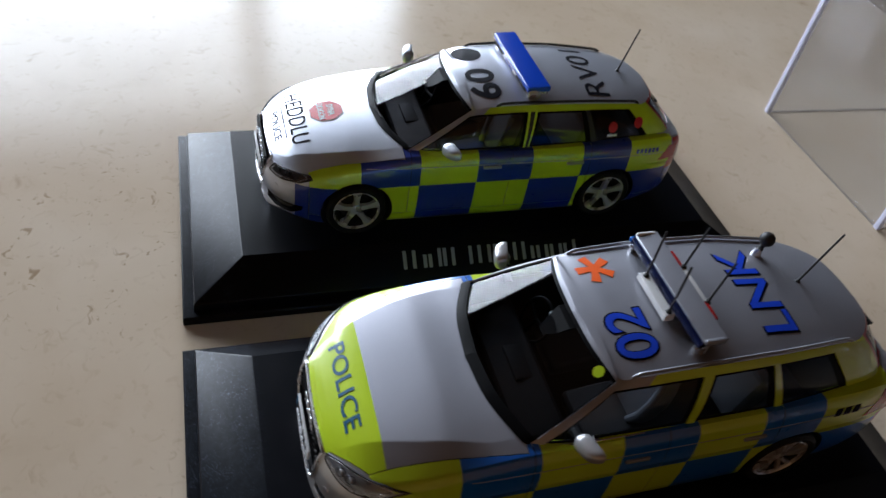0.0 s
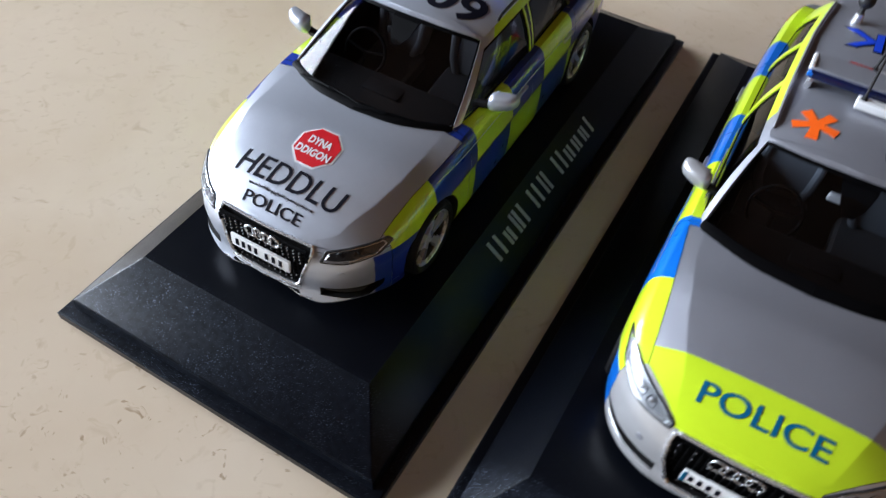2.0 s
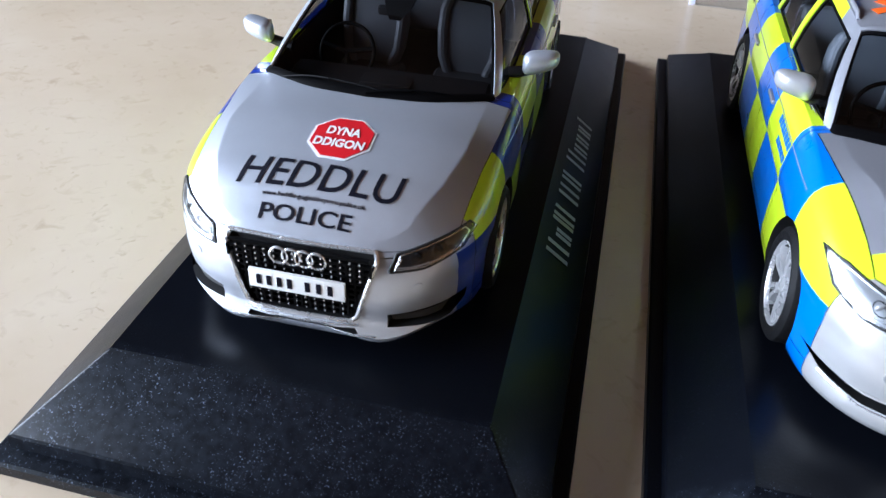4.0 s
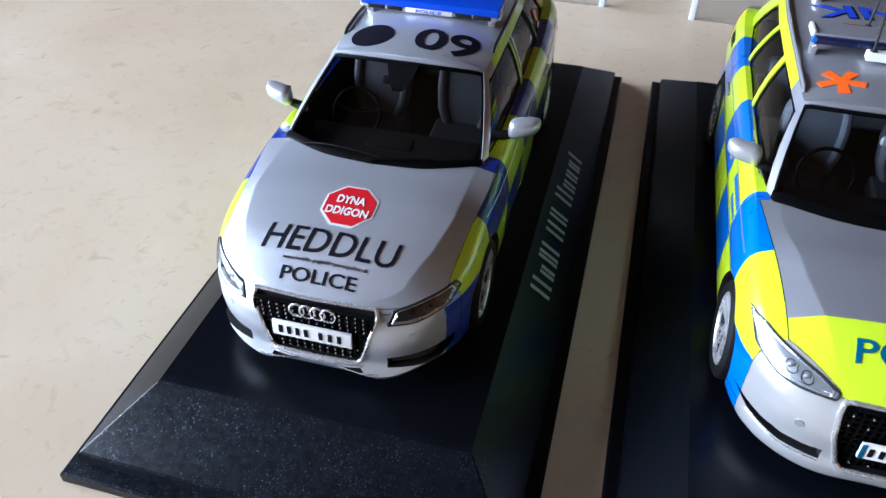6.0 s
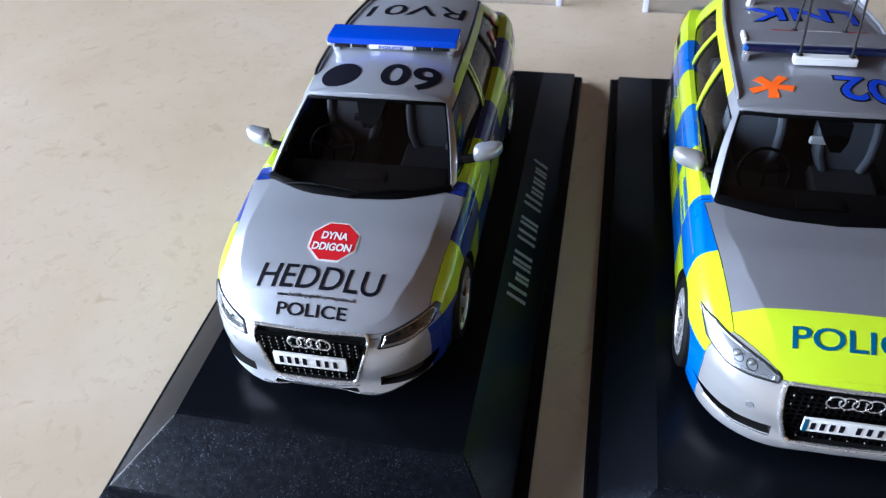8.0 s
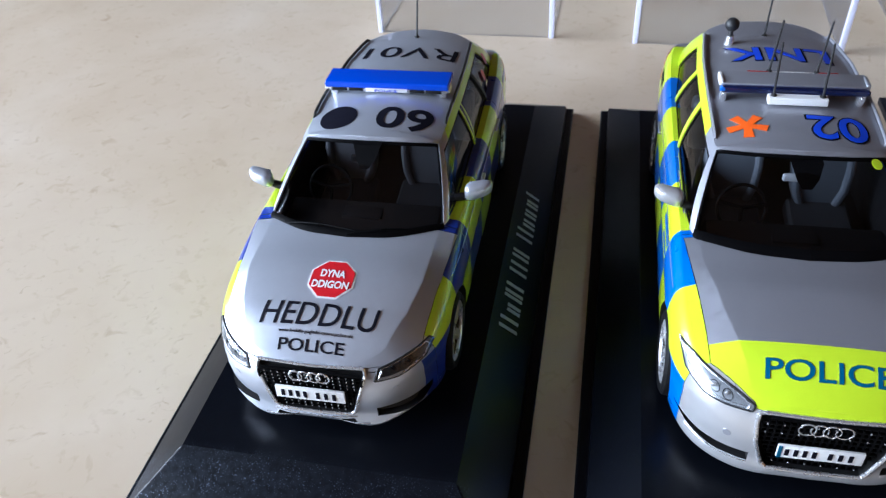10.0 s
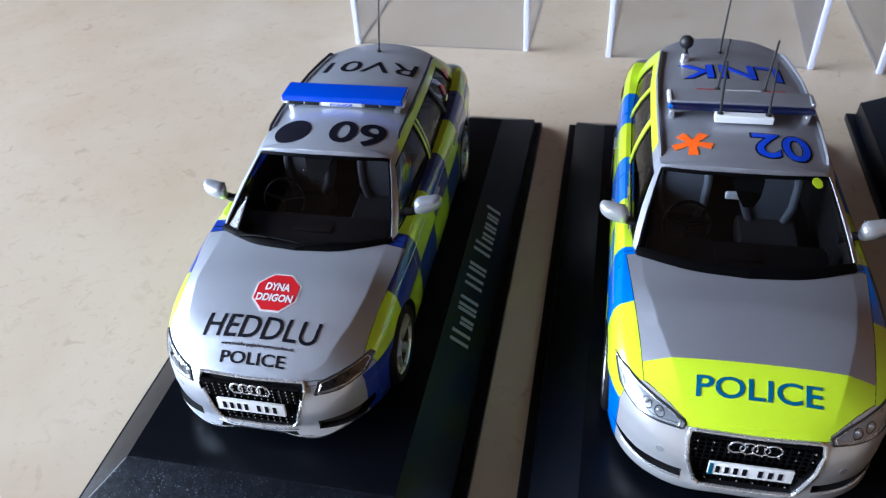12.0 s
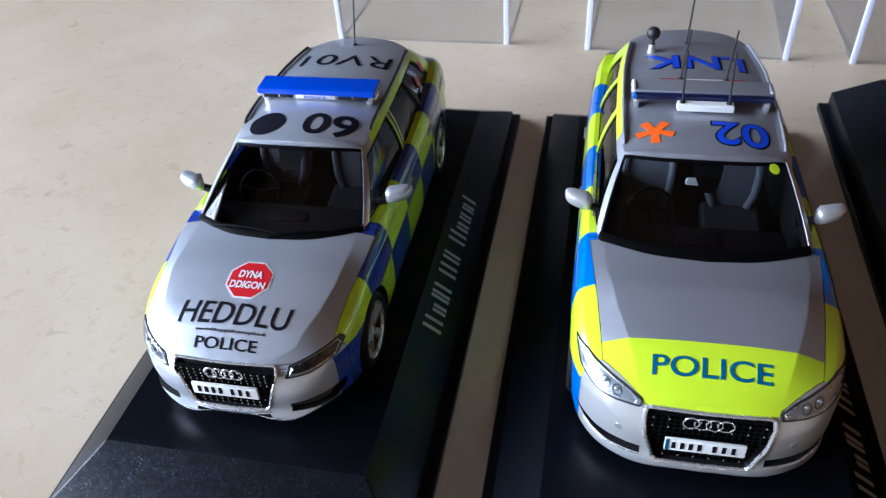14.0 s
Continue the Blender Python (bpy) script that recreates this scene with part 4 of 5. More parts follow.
SMALL = dict(
    length=4.70, floor=0.105, chin=0.085, slot=[(-0.31, 0.205), (0.31, 0.205), (0.29, 0.24), (-0.29, 0.24)], wheel=0.315, arch=0.365, track=0.818, axles=(0.90, 3.71), twin=False, glass=DARK_GLASS, side_glass=SMOKED, paint=SILVER, bumper_paint=SILVER, blue=BLUE,
    plan=[(0, 0, 0.70), (0.30, 0.015, 0.70), (0.52, 0.07, 0.70), (0.70, 0.19, 0.72), (0.82, 0.38, 0.755), (0.885, 0.62, 0.805), (0.905, 0.95, 0.865), (0.912, 1.4, 0.925),
          (0.913, 2.0, 0.935), (0.913, 2.7, 0.945), (0.910, 3.3, 0.96), (0.895, 3.8, 0.975), (0.86, 4.25, 0.985), (0.78, 4.52, 0.97), (0.60, 4.65, 0.94), (0.30, 4.69, 0.93), (0, 4.70, 0.93)],
    ridge=[(0, 0.70), (0.10, 0.702), (0.15, 0.735), (0.3, 0.81), (0.6, 0.875), (0.9, 0.925), (1.25, 0.975), (1.5, 0.96), (2.0, 0.94), (4.2, 0.985), (4.7, 0.93)],
    bonnet_edge=[(0.42, 0.075), (0.745, 0.30), (0.845, 1.40)], nose_z=0.684, seat=DARK_SEAT, foot_band=(-0.004, 0.085), grille_rim=0.0125, stud_step=0.05, bumper_trim=[[(-0.31, 0.258), (0.31, 0.258)], [(-0.40, 0.192), (0.40, 0.192)]],
    fold=0.058, fold_x=[(0, 0.44), (0.25, 0.52), (0.5, 0.625), (0.95, 0.72), (1.3, 0.75)],  cowl=1.36,
    belt=[(0, 1.15, 0.965), (0.36, 1.195, 0.96), (0.655, 1.335, 0.937), (0.738, 1.42, 0.92), (0.775, 1.75, 0.92), (0.785, 2.54, 0.925), (0.785, 2.76, 0.925), (0.778, 3.42, 0.94), (0.765, 3.58, 0.945), (0.705, 4.20, 0.96), (0.64, 4.42, 0.95), (0.36, 4.56, 0.94), (0, 4.60, 0.94)],
    roof_edge=[(0, 1.98, 1.375), (0.30, 2.00, 1.365), (0.52, 2.06, 1.33), (0.578, 2.11, 1.30), (0.596, 2.25, 1.325), (0.605, 2.60, 1.347), (0.605, 2.85, 1.345), (0.595, 3.30, 1.335), (0.590, 3.42, 1.33), (0.560, 3.86, 1.295), (0.515, 4.07, 1.268), (0.30, 4.24, 1.272), (0, 4.28, 1.285)],
    per=8, bulge=0.028, roof_ridge=[(1.9, 1.375), (2.2, 1.405), (2.7, 1.425), (3.3, 1.41), (3.9, 1.35), (4.3, 1.285)], roof_label="silver roof with black lettering and lightbar",
    panes=[("windscreen", 0, 2.75, 0.0, 0.97), ("front_window", 3.25, 5.25, 0.02, 0.88), ("rear_window", 5.75, 7.0, 0.02, 0.88), ("quarter_window", 7.25, 8.9, 0.05, 0.86), ("rear_screen", 10.2, 12, 0.10, 0.95)],
    screen_band=0.05, frame_paint=small_pillars, rail=(2.35, 3.95), rail_paint=DARK, tub=(1.36, 4.15), windscreen_top=(0, 2.0, 1.38), inner_mirror=CABIN,
    mirror=(0.945, 1.80, 1.05),
    grille=[(-0.385, 0.688), (0.385, 0.688), (0.40, 0.648), (0.30, 0.305), (0.27, 0.285), (-0.27, 0.285), (-0.30, 0.305), (-0.40, 0.648)], grille_y=0.11,
    grille_w=[(0.285, 0.27), (0.635, 0.40), (0.675, 0.39)], grille_h=([(0.28, 0.30), (0.40, 0.62)], [(0, 0.665), (0.40, 0.65)]), stud_z=(0.31, 0.345, 0.38, 0.545, 0.58, 0.615, 0.65), rings_z=0.622,
    plate_y=-0.005, plate_z=0.488, ring=(0.048, 0.067), plate_tilt=-4, plate_flash=False,
    intake=[(0.455, 0.25), (0.75, 0.25), (0.80, 0.30), (0.805, 0.355), (0.455, 0.335)], intake_y=0.42, intake_blade=[(0.48, 0.275), (0.73, 0.275), (0.76, 0.315), (0.48, 0.305)],
    headlamp=[(0.462, 0.597), (0.484, 0.672), (0.655, 0.708), (0.79, 0.728), (0.815, 0.700), (0.778, 0.643), (0.62, 0.602)], lamp_back=LAMP_DARK, lamp_axis=((0.49, 0.650), (0.80, 0.69)), bulbs=(0.30, 0.60), bulb_paint=GLOSS_BLACK, bulb_rim=LAMP_DARK, drl=[(0.515, 0.655), (0.490, 0.618), (0.56, 0.616), (0.66, 0.628), (0.752, 0.655)], blade_paint=DARK, blade_off=-0.035, ring_r=0.0075, sensor=(0.60, 0.50),
    wipers=[((-0.56, 1.30, 0), (0.06, 1.21, 0)), ((0.0, 1.19, 0), (0.52, 1.30, 0))],
    blocks=(0.29, 0.42, 0.90, 0.92, 1.52, 2.13, 2.73, 3.31, 3.88), mid=0.62, sill=0.27, bumper=(0.42, 0.66), doors=(1.42, 2.50, 3.40), rear=4.42, handles=(2.28, 3.22), crease=0.83,
    tail=(4.26, 4.50, 0.73, 0.90), livery=small_livery, bonnet_label="silver bonnet with black lettering and a red octagon",
)


# The larger estate car.
def big_livery(c, n):
    y = c.y
    if y > 4.62 and c.z > 0.55 and n.z < 0.7:
        return 5
    if y < 0.44 and n.z > 0 and on_bonnet(BIG, c):
        return 2
    belt = abs(c.x) > 0.45 and 0.33 < c.y < 4.6 and not on_bonnet(BIG, c)
    if (c.z > 0.95 or n.z > 0.70) and not belt or n.z < -0.5:
        return 0
    if abs(c.x) < 0.45 and y < 2:
        return 0
    up = c.z > 0.62
    if up:
        if y < 0.33:
            return 0
        k = sum(y > b for b in (0.92, 1.49, 2.13, 2.75, 3.34, 3.90))
        return 3 if k % 2 else 2
    if y < 0.33:
        return 0
    if y < 0.84:
        return 3
    k = sum(y > b for b in (1.49, 2.13, 2.75, 3.34, 3.90))
    return 3 if k % 2 else 2


BIG = dict(SMALL)
BIG.update(
    length=4.93, floor=0.105, chin=0.018, slot=None, wheel=0.325, arch=0.375, track=0.848, axles=(0.86, 3.77), twin=True, glass=GLASS, side_glass=CLEAR_GLASS, paint=GREY, bumper_paint=LIT_GREY, blue=SKYBLUE,
    plan=[(0, -0.01, 0.745), (0.32, 0.005, 0.745), (0.54, 0.06, 0.75), (0.72, 0.17, 0.78), (0.85, 0.35, 0.83), (0.92, 0.60, 0.885), (0.94, 0.95, 0.94), (0.94, 1.4, 0.985),
          (0.937, 2.0, 0.985), (0.937, 2.8, 0.995), (0.932, 3.4, 1.0), (0.915, 3.95, 1.01), (0.88, 4.45, 1.01), (0.80, 4.74, 0.99), (0.60, 4.88, 0.96), (0.30, 4.92, 0.95), (0, 4.93, 0.95)],
    ridge=[(-0.01, 0.745), (0.09, 0.75), (0.15, 0.795), (0.3, 0.87), (0.6, 0.94), (0.9, 1.0), (1.30, 1.04), (1.5, 1.02), (2.0, 0.99), (4.4, 1.01), (4.93, 0.95)],
    bonnet_edge=[(0.43, 0.115), (0.70, 0.33), (0.835, 1.40)], nose_z=0.712, seat=SEAT, foot_band=(0.01, 0.10), grille_rim=0.015, stud_step=0.1, bumper_trim=[[(0.41, 0.245), (0.62, 0.250), (0.79, 0.290)]],
    fold=0.065, fold_x=[(0, 0.40), (0.11, 0.43), (0.435, 0.535), (0.7, 0.62), (1.35, 0.76)],  cowl=1.40,
    belt=[(0, 1.185, 1.03), (0.38, 1.23, 1.024), (0.70, 1.36, 0.998), (0.782, 1.44, 0.98), (0.817, 1.75, 0.975), (0.825, 2.55, 0.975), (0.825, 2.78, 0.975), (0.818, 3.43, 0.98), (0.805, 3.62, 0.985), (0.745, 4.24, 0.99), (0.67, 4.55, 0.98), (0.38, 4.77, 0.97), (0, 4.81, 0.965)],
    roof_edge=[(0, 1.975, 1.43), (0.32, 1.995, 1.42), (0.555, 2.05, 1.396), (0.613, 2.09, 1.375), (0.63, 2.25, 1.395), (0.638, 2.68, 1.417), (0.638, 2.90, 1.417), (0.632, 3.32, 1.415), (0.626, 3.48, 1.41), (0.585, 3.95, 1.375), (0.53, 4.26, 1.335), (0.31, 4.46, 1.34), (0, 4.49, 1.35)],
    roof_ridge=[(1.9, 1.43), (2.2, 1.46), (2.8, 1.48), (3.4, 1.478), (4.0, 1.425), (4.5, 1.35)], roof_label="grey roof with blue lettering and an orange star",
    screen_band=0.10, frame_paint=big_pillars, rail=(2.2, 4.1), rail_paint=GREY, tub=(1.40, 4.35), windscreen_top=(0, 2.0, 1.41), inner_mirror=PLATE, mirror=(0.943, 1.785, 1.105),
    grille=[(-0.36, 0.710), (0.36, 0.710), (0.40, 0.693), (0.408, 0.63), (0.39, 0.47), (0.325, 0.27), (0.29, 0.24), (-0.29, 0.24), (-0.325, 0.27), (-0.39, 0.47), (-0.408, 0.63), (-0.40, 0.693)],
    grille_w=[(0.24, 0.28), (0.47, 0.38), (0.635, 0.40), (0.687, 0.35)], grille_h=([(0.25, 0.25), (0.40, 0.60)], [(0, 0.677), (0.35, 0.677), (0.40, 0.63)]), stud_z=(0.275, 0.57, 0.65), rings_z=0.622, ring=(0.052, 0.073),
    plate_z=0.44, plate_flash=True,
    intake=[(0.405, 0.256), (0.62, 0.262), (0.79, 0.302), (0.87, 0.36), (0.70, 0.330), (0.405, 0.330)], intake_blade=[(0.45, 0.294), (0.62, 0.294), (0.79, 0.322), (0.80, 0.332), (0.62, 0.306), (0.45, 0.306)],
    headlamp=[(0.445, 0.688), (0.43, 0.722), (0.53, 0.762), (0.66, 0.796), (0.80, 0.828), (0.878, 0.822), (0.838, 0.728), (0.725, 0.682), (0.60, 0.678)], lamp_axis=((0.50, 0.715), (0.83, 0.775)), lamp_back=LAMP_GREY, bulbs=(0.28, 0.52), bulb_paint=LAMP_GREY, bulb_rim=LAMP_DARK, drl=[(0.47, 0.712), (0.60, 0.700), (0.725, 0.708), (0.815, 0.745), (0.835, 0.790)], blade_paint=LIT_GREY, blade_off=-0.03, ring_r=0.0058, sensor=(0.56, 0.465),
    wipers=[],
    blocks=(0.33, 0.44, 0.84, 0.92, 1.49, 2.13, 2.75, 3.34, 3.90), bumper=(0.33, 0.72), doors=(1.44, 2.50, 3.50), rear=4.62, handles=(2.26, 3.28), crease=0.86,
    tail=(4.38, 4.74, 0.74, 0.98), livery=big_livery, bonnet_label="grey bonnet with a lime front band lettered in teal",
)


def plinth(name, m, label, step=0.0, rise=0.0):
    """Black moulded stand: flat top, sloping sides, a step and a thin foot."""
    ob = thing(name, m, label, "display plinth", "plinths")
    foot = [(1.492, 3.25, -0.45), (1.492, 3.25, -0.375), (1.477, 3.235, -0.36), (1.412, 3.15, -0.355)]
    stand = [(1.407, 3.145, -0.37), (1.399, 3.137, step - 0.272), (1.389, 3.127, step - 0.258), (1.062, 2.660, rise - 0.012), (1.047, 2.645, rise)]
    for kind, rings, words in (("foot", foot, "thin black plastic foot"), ("stand", stand, "black speckled plastic stand with sloping sides")):
        bm = bmesh.new()
        rows = [[bm.verts.new((x * a, y * b, z)) for a, b in ((1, -1), (1, 1), (-1, 1), (-1, -1))] for x, y, z in rings]
        for a, b in zip(rows, rows[1:]):
            for k in range(4):
                bm.faces.new((a[k], a[(k + 1) % 4], b[(k + 1) % 4], b[k]))
        bm.faces.new(rows[-1])
        bm.faces.new(rows[0][::-1])
        if kind == "stand":
            ridges = [e for e in bm.edges if set(e.verts) in [{a, b} for a, b in zip(rows[2], rows[3])]]
            bops.bevel(bm, geom=ridges, offset=0.012, segments=2, affect="EDGES", profile=0.5)
        part(kind, bm, PLINTH, ob, words, 20)
    return ob


# ---- the room: stone-topped table by a window, with unseen walls to shape its light ----
def wall_box(name, lo, hi, mat, label="", bevel=0.0):
    bm = rbox(bmesh.new(), [(a + b) / 2 for a, b in zip(lo, hi)], [b - a for a, b in zip(lo, hi)], bevel)
    return tagged(mesh_object(name, bm, [mat], None, label, 1.0), label, kind="structure")


tagged(mesh_object("table_top", rbox(bmesh.new(), (0.04, 0.10, -0.02), (1.60, 1.20, 0.04), 0.004), [STONE], None, "", 1.0), "polished cream stone table top with brown pits", "table top", kind="structure")
for x in (-0.68, 0.76):
    for y in (-0.40, 0.60):
        tagged(mesh_object("table_leg", rbox(bmesh.new(), (x, y, -0.39), (0.06, 0.06, 0.70), 0.004), [WOOD], None, "", 1.0), "plain brown wooden table leg", "table leg")
wall_box("floor", (-1.6, -3.9, -0.79), (2.7, 2.5, -0.74), WOOD)
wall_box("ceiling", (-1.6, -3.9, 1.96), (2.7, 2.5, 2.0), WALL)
# Unseen reflector: brighter than the other walls, to bounce warm light back.
wall_box("bounce_wall_east", (2.6, -3.9, -0.74), (2.7, 2.5, 1.96), TAN_BOUNCE)
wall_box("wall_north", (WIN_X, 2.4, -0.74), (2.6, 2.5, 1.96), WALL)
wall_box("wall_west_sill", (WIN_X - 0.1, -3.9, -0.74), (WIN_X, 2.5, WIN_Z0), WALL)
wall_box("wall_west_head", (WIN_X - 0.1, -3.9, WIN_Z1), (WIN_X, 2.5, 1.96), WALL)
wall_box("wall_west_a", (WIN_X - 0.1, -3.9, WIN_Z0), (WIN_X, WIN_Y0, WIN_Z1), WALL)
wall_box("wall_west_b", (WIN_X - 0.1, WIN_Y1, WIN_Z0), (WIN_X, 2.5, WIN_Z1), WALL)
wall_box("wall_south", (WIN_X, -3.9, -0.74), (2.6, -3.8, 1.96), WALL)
window = tagged(new("window_1"), "white framed window with a mullion", "window", kind="structure")
bm = bmesh.new()
for y in (WIN_Y0 + 0.03, -0.75, 0.05, WIN_Y1 - 0.03):
    rbox(bm, (WIN_X - 0.03, y, (WIN_Z0 + WIN_Z1) / 2), (0.05, 0.05, WIN_Z1 - WIN_Z0), 0.006)
for z in (WIN_Z0 + 0.02, WIN_Z1 - 0.02):
    rbox(bm, (WIN_X - 0.03, (WIN_Y0 + WIN_Y1) / 2, z), (0.046, WIN_Y1 - WIN_Y0, 0.04), 0.006)
mesh_object("window_frame", bm, [UPVC], window, "", 1.0)

# ---- plinths and cars ----
plinth("display_plinth", placed(0.0275, 2.40, 0, 0.6), "black plastic display plinth under the smaller estate car")
plinth("display_plinth", placed(3.372, 2.43, 0, 0.8), "black plastic display plinth under the larger estate car")
plinth("display_plinth", placed(6.744, 3.095, 0, -0.5), "taller black plastic display plinth beside the others", 0.12, 0.30)
car_a, top_a, front_a = build_car(SMALL, "police_estate_car", placed(0.027, 0, 0, 1.1), "silver police estate model with blue and lime blocks on its plinth")
car_b, top_b, front_b = build_car(BIG, "police_estate_car", placed(3.41, 0.09, 0, 1.2), "grey police estate model with lime and blue livery, larger")

# Prints on the smaller car.
octagon = lambda x, y, r: disc_pts(x, y, r, 8)
sign = printed("octagon_sign", onto_top(outline_bm(octagon(0.018, 0.700, 0.190)), top_a, 0.003), WHITE_INK, car_a, "white-edged red octagon transfer")
printed("octagon_field", onto_top(outline_bm(octagon(0.018, 0.700, 0.174)), top_a, 0.006), RED_INK, sign)
printed("lettering", onto_top(lettering("DYNA", -0.078, 0.112, 0.712, 0.780, bold=0.03), top_a, 0.009), WHITE_INK, sign)
printed("lettering", onto_top(lettering("DDIGON", -0.122, 0.158, 0.612, 0.680, bold=0.03), top_a, 0.009), WHITE_INK, sign)
printed("lettering", onto_top(lettering("HEDDLU", -0.434, 0.441, 0.312, 0.482, slant=0.12, bold=0.004), top_a), BLACK_INK, car_a, "black slanted bonnet lettering")
printed("lettering", onto_top(lettering("www.heddlu-gogledd-cymru.police.uk", -0.27, 0.28, 0.258, 0.285), top_a), BLACK_INK, car_a, "tiny black web address")
printed("lettering", onto_top(lettering("POLICE", -0.255, 0.232, 0.158, 0.232, bold=0.012), top_a), BLACK_INK, car_a, "bold black bonnet lettering")
printed("roof_disc", onto_top(outline_bm(disc_pts(-0.334, 2.255, 0.165)), top_a), BLACK_INK, car_a, "black roof disc")
printed("lettering", onto_top(lettering("60", 0.004, 0.491, 2.105, 2.425, flip=True, bold=0.02), top_a), BLACK_INK, car_a, "bold black roof number")
printed("lettering", onto_top(lettering("RV01", -0.44, 0.475, 3.385, 3.665, flip=True), top_a), BLACK_INK, car_a, "black roof lettering")
for side in (1, -1):
    for y, z, mat in ((3.66, 1.10, RED_INK), (3.98, 1.12, RED_INK)):
        printed("window_sticker", onto_side(outline_bm(disc_pts(y, z, 0.055, 16), 4), top_a, side, 0.002), mat, car_a, "small round window sticker")
    printed("window_sticker", onto_side(outline_bm(boxed(3.60, 3.72, 1.005, 1.03), 3), top_a, side, 0.002), WHITE_INK, car_a, "small white window label")
    for k in range(6):
        printed("word_bar", onto_side(outline_bm(boxed(3.95 + 0.05 * k, 3.985 + 0.05 * k, 0.85, 0.90), 2), top_a, side), BLUE, car_a, "small unreadable dark bar")

# Roof lightbar of the smaller car.
bar = new("lightbar")
bar.parent = car_a
bm = rbox(bmesh.new(), (0, 2.76, 1.495), (1.13, 0.25, 0.062), 0.018, pose(0, 0, 0, 2), 3)
part("lens_cover", bm, BEACON, bar, "solid blue plastic lens")
part("lower_tray", rbox(bmesh.new(), (0, 2.755, 1.453), (1.10, 0.235, 0.034), 0.010), CHROME, bar, "bright lower tray")
for x, w in ((-0.43, 0.14), (-0.28, 0.13), (0.28, 0.13), (0.43, 0.14)):
    part("lamp_window", rbox(bmesh.new(), (x, 2.638, 1.453), (w, 0.012, 0.028), 0.003), CABIN, bar, "dark lamp window")
board = part("sign_panel", rbox(bmesh.new(), (0, 2.637, 1.453), (0.38, 0.012, 0.036), 0.003), WHITE_INK, bar, "white sign panel")
bm = lettering("POLICE", -0.105, 0.105, 1.440, 1.466, bold=0.012)
for v in bm.verts:
    v.co = (v.co.x, 2.6285, v.co.y)
part("lettering", thick(bm, 0.002), BLUE_INK, board, "blue lettering")
for x in (-0.50, 0.50):
    part("foot", rbox(bmesh.new(), (x, 2.74, 1.41), (0.06, 0.14, 0.075), 0.015), CHROME, bar, "bright mounting foot")
    part("end_lamp", rbox(bmesh.new(), (x * 1.12, 2.70, 1.462), (0.03, 0.10, 0.045), 0.012), PLATE, bar, "white end lamp")


def aerial(parent, base, top, r=0.012, foot=0.026):
    bm = tube(bmesh.new(), [base, base + (top - base) * 0.04, top], r, 8, r * 0.7)
    stick = part("aerial", bm, DARK, parent, "thin black aerial")
    bm = bmesh.new()
    bops.create_uvsphere(bm, u_segments=12, v_segments=8, radius=foot)
    for v in bm.verts:
        v.co = Vector(base) + Vector((v.co.x, v.co.y, v.co.z * 0.6))
    part("aerial_foot", bm, DARK, stick)


aerial(car_a, Vector((-0.02, 3.97, 1.345)), Vector((0.01, 4.06, 1.86)))

# Prints on the larger car.
printed("lettering", onto_top(lettering("POLICE", -0.38, 0.375, 0.228, 0.341, bold=0.012), top_b), TEAL_INK, car_b, "bold teal bonnet lettering")
outline = []
for k in range(5):
    a = math.radians(-90 + 72 * k)
    d, p = Vector((math.cos(a), math.sin(a))), Vector((-math.sin(a), math.cos(a)))
    notch = math.radians(-90 + 72 * k + 36)
    c = Vector((-0.375, 2.29))
    outline += [c + d * 0.152 - p * 0.040, c + d * 0.152 + p * 0.040, c + Vector((math.cos(notch), math.sin(notch))) * 0.048]
bm = outline_bm(outline, 6)
printed("roof_star", onto_top(bm, top_b, 0.005), ORANGE_INK, car_b, "five-armed orange star")
printed("lettering_edge", onto_top(lettering("02", 0.06, 0.512, 2.118, 2.465, flip=True, bold=0.035), top_b, 0.003), BLACK_INK, car_b, "black number edge")
printed("lettering", onto_top(lettering("02", 0.075, 0.497, 2.133, 2.450, flip=True, bold=0.012), top_b, 0.007), BLUE_INK, car_b, "blue roof number with black edge")
printed("lettering_edge", onto_top(lettering("LNK", -0.435, 0.465, 3.355, 3.68, flip=True, bold=0.035), top_b, 0.003), BLACK_INK, car_b, "black lettering edge")
printed("lettering", onto_top(lettering("LNK", -0.415, 0.445, 3.370, 3.665, flip=True, bold=0.012), top_b, 0.007), BLUE_INK, car_b, "blue roof lettering with black edge")
printed("screen_disc", onto_top(outline_bm(disc_pts(0.51, 1.955, 0.040, 20), 4), top_b, 0.004), LIME, car_b, "lime disc on the windscreen")
for k in range(7):
    printed("word_bar", onto_side(outline_bm(boxed(1.50 + 0.06 * k, 1.545 + 0.06 * k, 0.80, 0.85), 2), top_b, -1), SKYBLUE, car_b, "small unreadable blue bar")
for k in range(5):
    printed("word_bar", onto_side(outline_bm(boxed(1.50 + 0.06 * k, 1.545 + 0.06 * k, 0.72, 0.76), 2), top_b, -1), SKYBLUE, car_b, "small unreadable blue bar")
for side in (1, -1):
    for k in range(3):
        printed("word_bar", onto_side(outline_bm(boxed(4.02 + 0.09 * k, 4.085 + 0.09 * k, 0.84, 0.92), 2), top_b, side), BLACK_INK, car_b, "small dark bar")

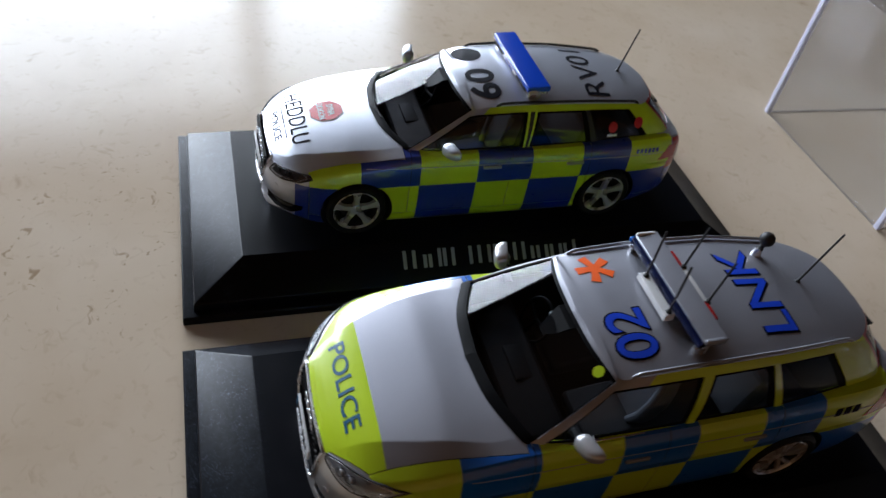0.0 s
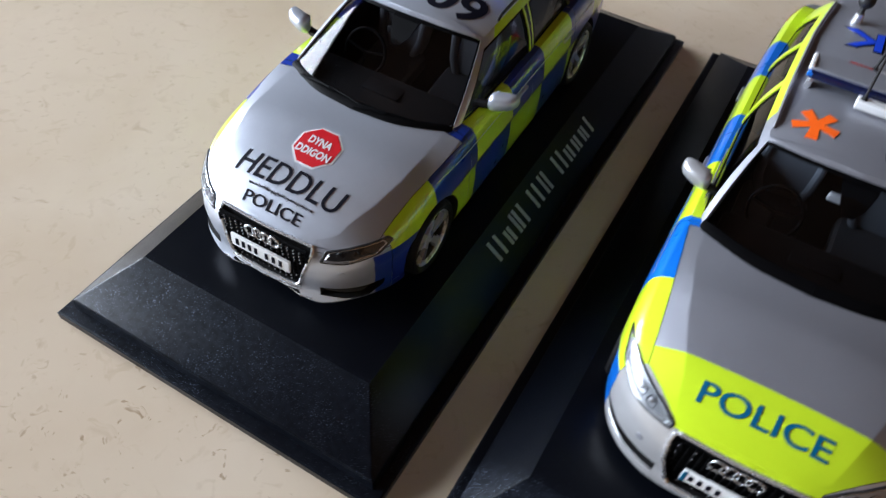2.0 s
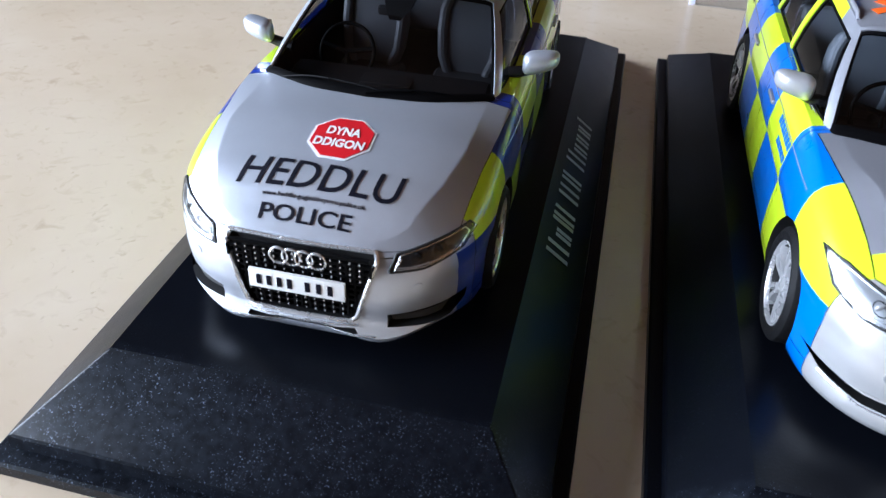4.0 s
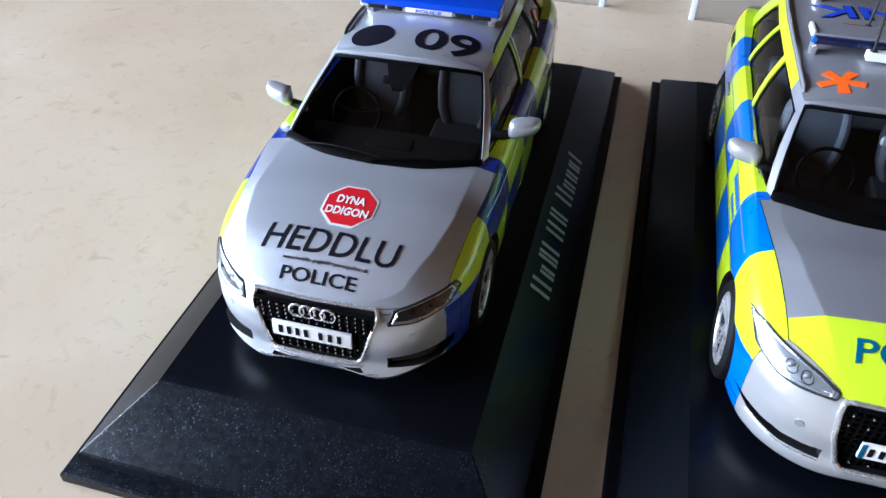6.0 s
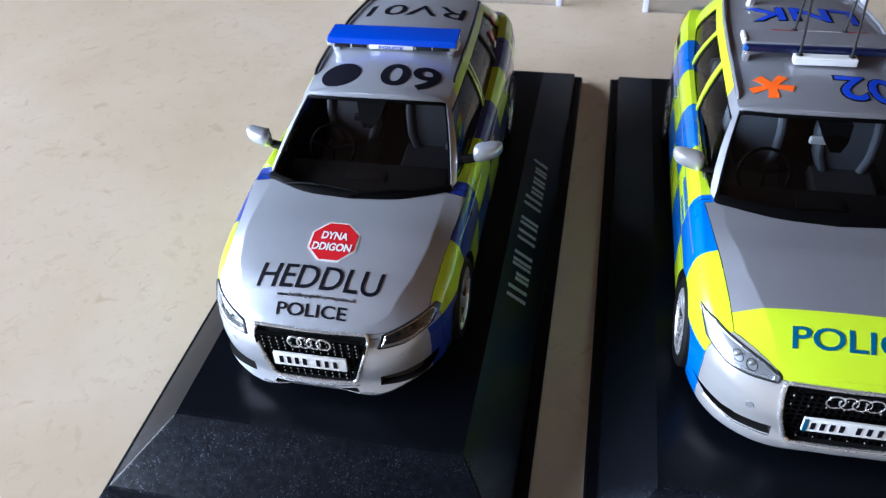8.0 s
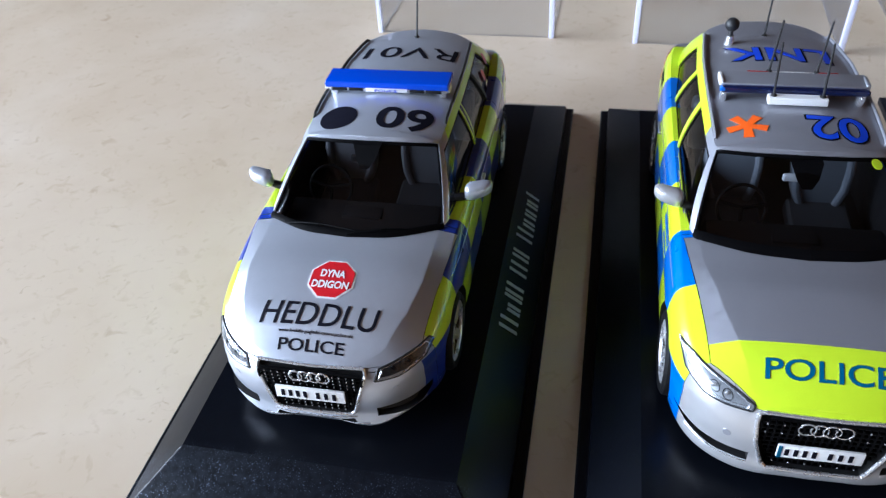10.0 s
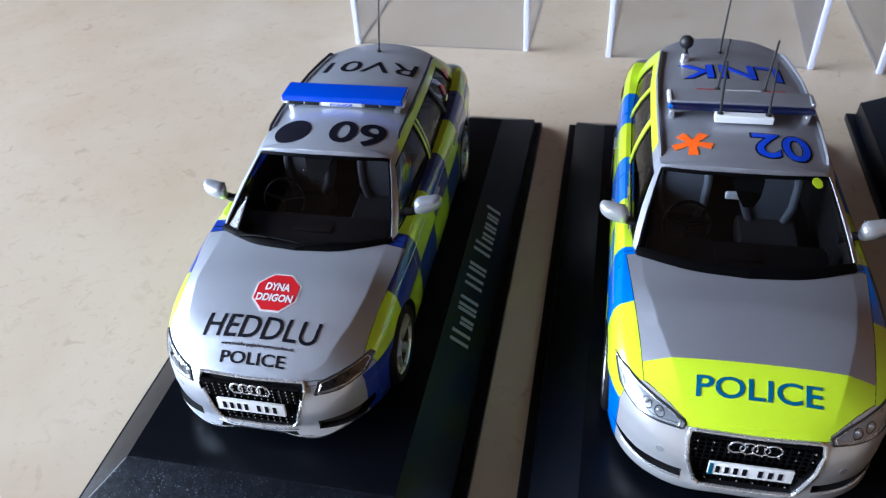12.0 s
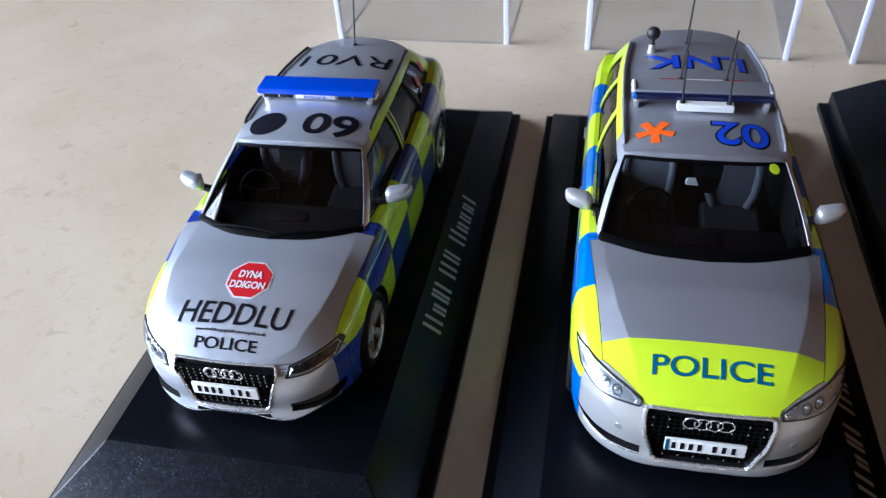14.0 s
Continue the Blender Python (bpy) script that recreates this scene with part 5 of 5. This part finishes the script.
# Roof equipment of the larger car.
bar = new("lightbar")
bar.parent = car_b
bm = rbox(bmesh.new(), (0, 2.775, 1.592), (1.12, 0.225, 0.026), 0.012, pose(0, 0, 0, 4), 3)
for v in bm.verts:
    v.co.y += 0.035 * (abs(v.co.x) / 0.56) ** 4 * (1 if v.co.y < 2.775 else 0)
part("top_cover", bm, GREY, bar, "grey flat lightbar cover")
part("blue_lens", rbox(bmesh.new(), (0, 2.762, 1.557), (1.10, 0.217, 0.050), 0.013, None, 3), NAVY, bar, "dark blue lens strip")
for x, w in ((-0.36, 0.22), (-0.12, 0.20), (0.12, 0.20), (0.36, 0.22)):
    part("lamp_module", rbox(bmesh.new(), (x, 2.655, 1.559), (w, 0.010, 0.030), 0.004), NAVY, bar, "dark blue lamp module")
for x in (-1, 1):
    # Left cap and corner lamp are brighter copies, window light put into colour.
    part("end_cap", rbox(bmesh.new(), (x * 0.555, 2.785, 1.590), (0.035, 0.17, 0.048), 0.016, None, 3), PLATE if x < 0 else GREY, bar, "end cap, painted white on the window side")
    part("corner_lamp", rbox(bmesh.new(), (x * 0.545, 2.672, 1.560), (0.045, 0.040, 0.042), 0.014, None, 3), SKYBLUE if x < 0 else NAVY, bar, "blue corner lamp, painted brighter on the window side")
    part("foot", rbox(bmesh.new(), (x * 0.525, 2.72, 1.490), (0.045, 0.10, 0.110), 0.015), CHROME, bar, "bright mounting foot")
    part("foot_bolt", tube(bmesh.new(), [(x * 0.525, 2.655, 1.505), (x * 0.525, 2.675, 1.505)], 0.016, 12), CHROME, bar, "round bright bolt")
part("aerial_base", rbox(bmesh.new(), (0.026, 2.600, 1.518), (0.45, 0.085, 0.060), 0.010, None, 3), PLATE, car_b, "white aerial base plate")
part("aerial_base", rbox(bmesh.new(), (0.02, 2.910, 1.578), (0.37, 0.048, 0.036), 0.008), PLATE, bar, "narrow white base strip")
for x in (-0.252, 0.284):
    part("red_strip", rbox(bmesh.new(), (x, 2.900, 1.588), (0.170, 0.030, 0.034), 0.006), LAMPRED, bar, "thin red rear strip")
for x in (-0.185, 0.185):
    aerial(car_b, Vector((x + 0.026, 2.605, 1.549)), Vector((x + 0.006, 2.625, 1.99)))
    aerial(car_b, Vector((x + 0.02, 2.920, 1.598)), Vector((x + 0.05, 2.945, 2.03)))
aerial(car_b, Vector((-0.03, 3.995, 1.424)), Vector((0.0, 4.115, 1.96)))
cam_ob = new("dome_camera")
cam_ob.parent = car_b
bm = bmesh.new()
bops.create_uvsphere(bm, u_segments=24, v_segments=14, radius=0.064)
for v in bm.verts:
    v.co += Vector((-0.365, 3.83, 1.600))
part("dome", bm, DARK, cam_ob, "glossy black ball")
part("neck", tube(bmesh.new(), [(-0.365, 3.81, 1.47), (-0.365, 3.825, 1.56)], 0.022, 12), DARK, cam_ob, "short black neck")
part("pedestal", tube(bmesh.new(), [(-0.365, 3.80, 1.42), (-0.365, 3.80, 1.45), (-0.365, 3.805, 1.50)], 0.046, 16, 0.034), CHROME, cam_ob, "bright pedestal")

# Plain bars in place of the name on each plinth's long slope.
WORDS = [(0.0, 0.20, 1.0), (0.225, 0.13, 0.72), (0.38, 0.13, 1.0), (0.545, 0.035, 1.0), (0.70, 0.20, 1.0), (0.915, 0.15, 1.0), (1.19, 0.20, 1.0), (1.395, 0.15, 0.72), (1.56, 0.14, 0.72), (1.725, 0.13, 0.72), (1.88, 0.09, 0.9)]
for ob, start in zip([o for o in scene.objects if o.name.startswith("display_plinth")], (-1.07, -2.2, None)):
    if start is None:
        continue
    foot, head = Vector((1.270, 0, -0.1685)), Vector((1.115, 0, -0.0519))
    strokes = [(1.04 * y + f * (1.04 * w - 0.038), 0.038, h) for y, w, h in WORDS for f in ((0.2, 0.8) if w > 0.1 else (0.5,))]
    for y, w, h in strokes:
        bm = bmesh.new()
        a, b = foot, foot.lerp(head, h)
        n = Vector((0.601, 0, 0.799)) * 0.004
        bm.faces.new([bm.verts.new(p + n) for p in (a + Vector((0, start + y, 0)), a + Vector((0, start + y + w, 0)), b + Vector((0, start + y + w, 0)), b + Vector((0, start + y, 0)))])
        part("letter_bar", thick(bm, 0.002), GREY_INK, ob, "plain grey bar")


# ---- clear covers standing behind the cars ----
def cover(x0, x1, y, yaw, deep=6.4, high=2.3, wall=0.07):
    ob = thing("acrylic_cover", placed((x0 + x1) / 2, y, -TABLE, yaw), "clear acrylic display cover with bright edges on the table", "display cover", "clear covers")
    w = (x1 - x0) / 2
    for name, c, size in (("front_panel", (0, wall / 2, high / 2), (2 * w - 2 * wall, wall, high - wall)), ("back_panel", (0, deep - wall / 2, high / 2), (2 * w - 2 * wall, wall, high - wall)),
                          ("side_panel", (w - wall / 2, deep / 2, high / 2), (wall, deep - 2 * wall, high - wall)), ("side_panel", (-w + wall / 2, deep / 2, high / 2), (wall, deep - 2 * wall, high - wall))):
        pane = part(name, rbox(bmesh.new(), Vector(c) - Vector((0, 0, wall / 2 - 0.009)), size[:2] + (size[2] - 0.018,), 0.006), ACRYLIC, ob, "clear acrylic panel")
        pane.visible_shadow = False
    part("lid_panel", rbox(bmesh.new(), (0, deep / 2, high - wall / 2), (2 * w, deep, wall), 0.01), ACRYLIC, ob, "clear acrylic panel").visible_shadow = False
    for c, size in (((0, wall / 2, 0.006), (2 * w - 2 * wall, 0.035, 0.010)), ((w - wall / 2, deep / 2, 0.006), (0.035, deep - 2 * wall, 0.010)), ((-w + wall / 2, deep / 2, 0.006), (0.035, deep - 2 * wall, 0.010))):
        part("lower_edge", rbox(bmesh.new(), c, size, 0.003), SAWN, ob, "dull sawn lower edge")
    for sx in (-1, 1):
        for yy in (wall / 2, deep - wall / 2):
            part("edge", rbox(bmesh.new(), (sx * (w - wall / 2), yy, (high - wall) / 2), (0.08, 0.07, high - wall), 0.014), EDGE, ob, "bright frosted corner edge")
    return ob


cover(-1.79, 1.01, 7.93, 0.0)
cover(2.20, 5.11, 7.78, -2.3)
cover(5.93, 8.75, 7.66, -0.5)
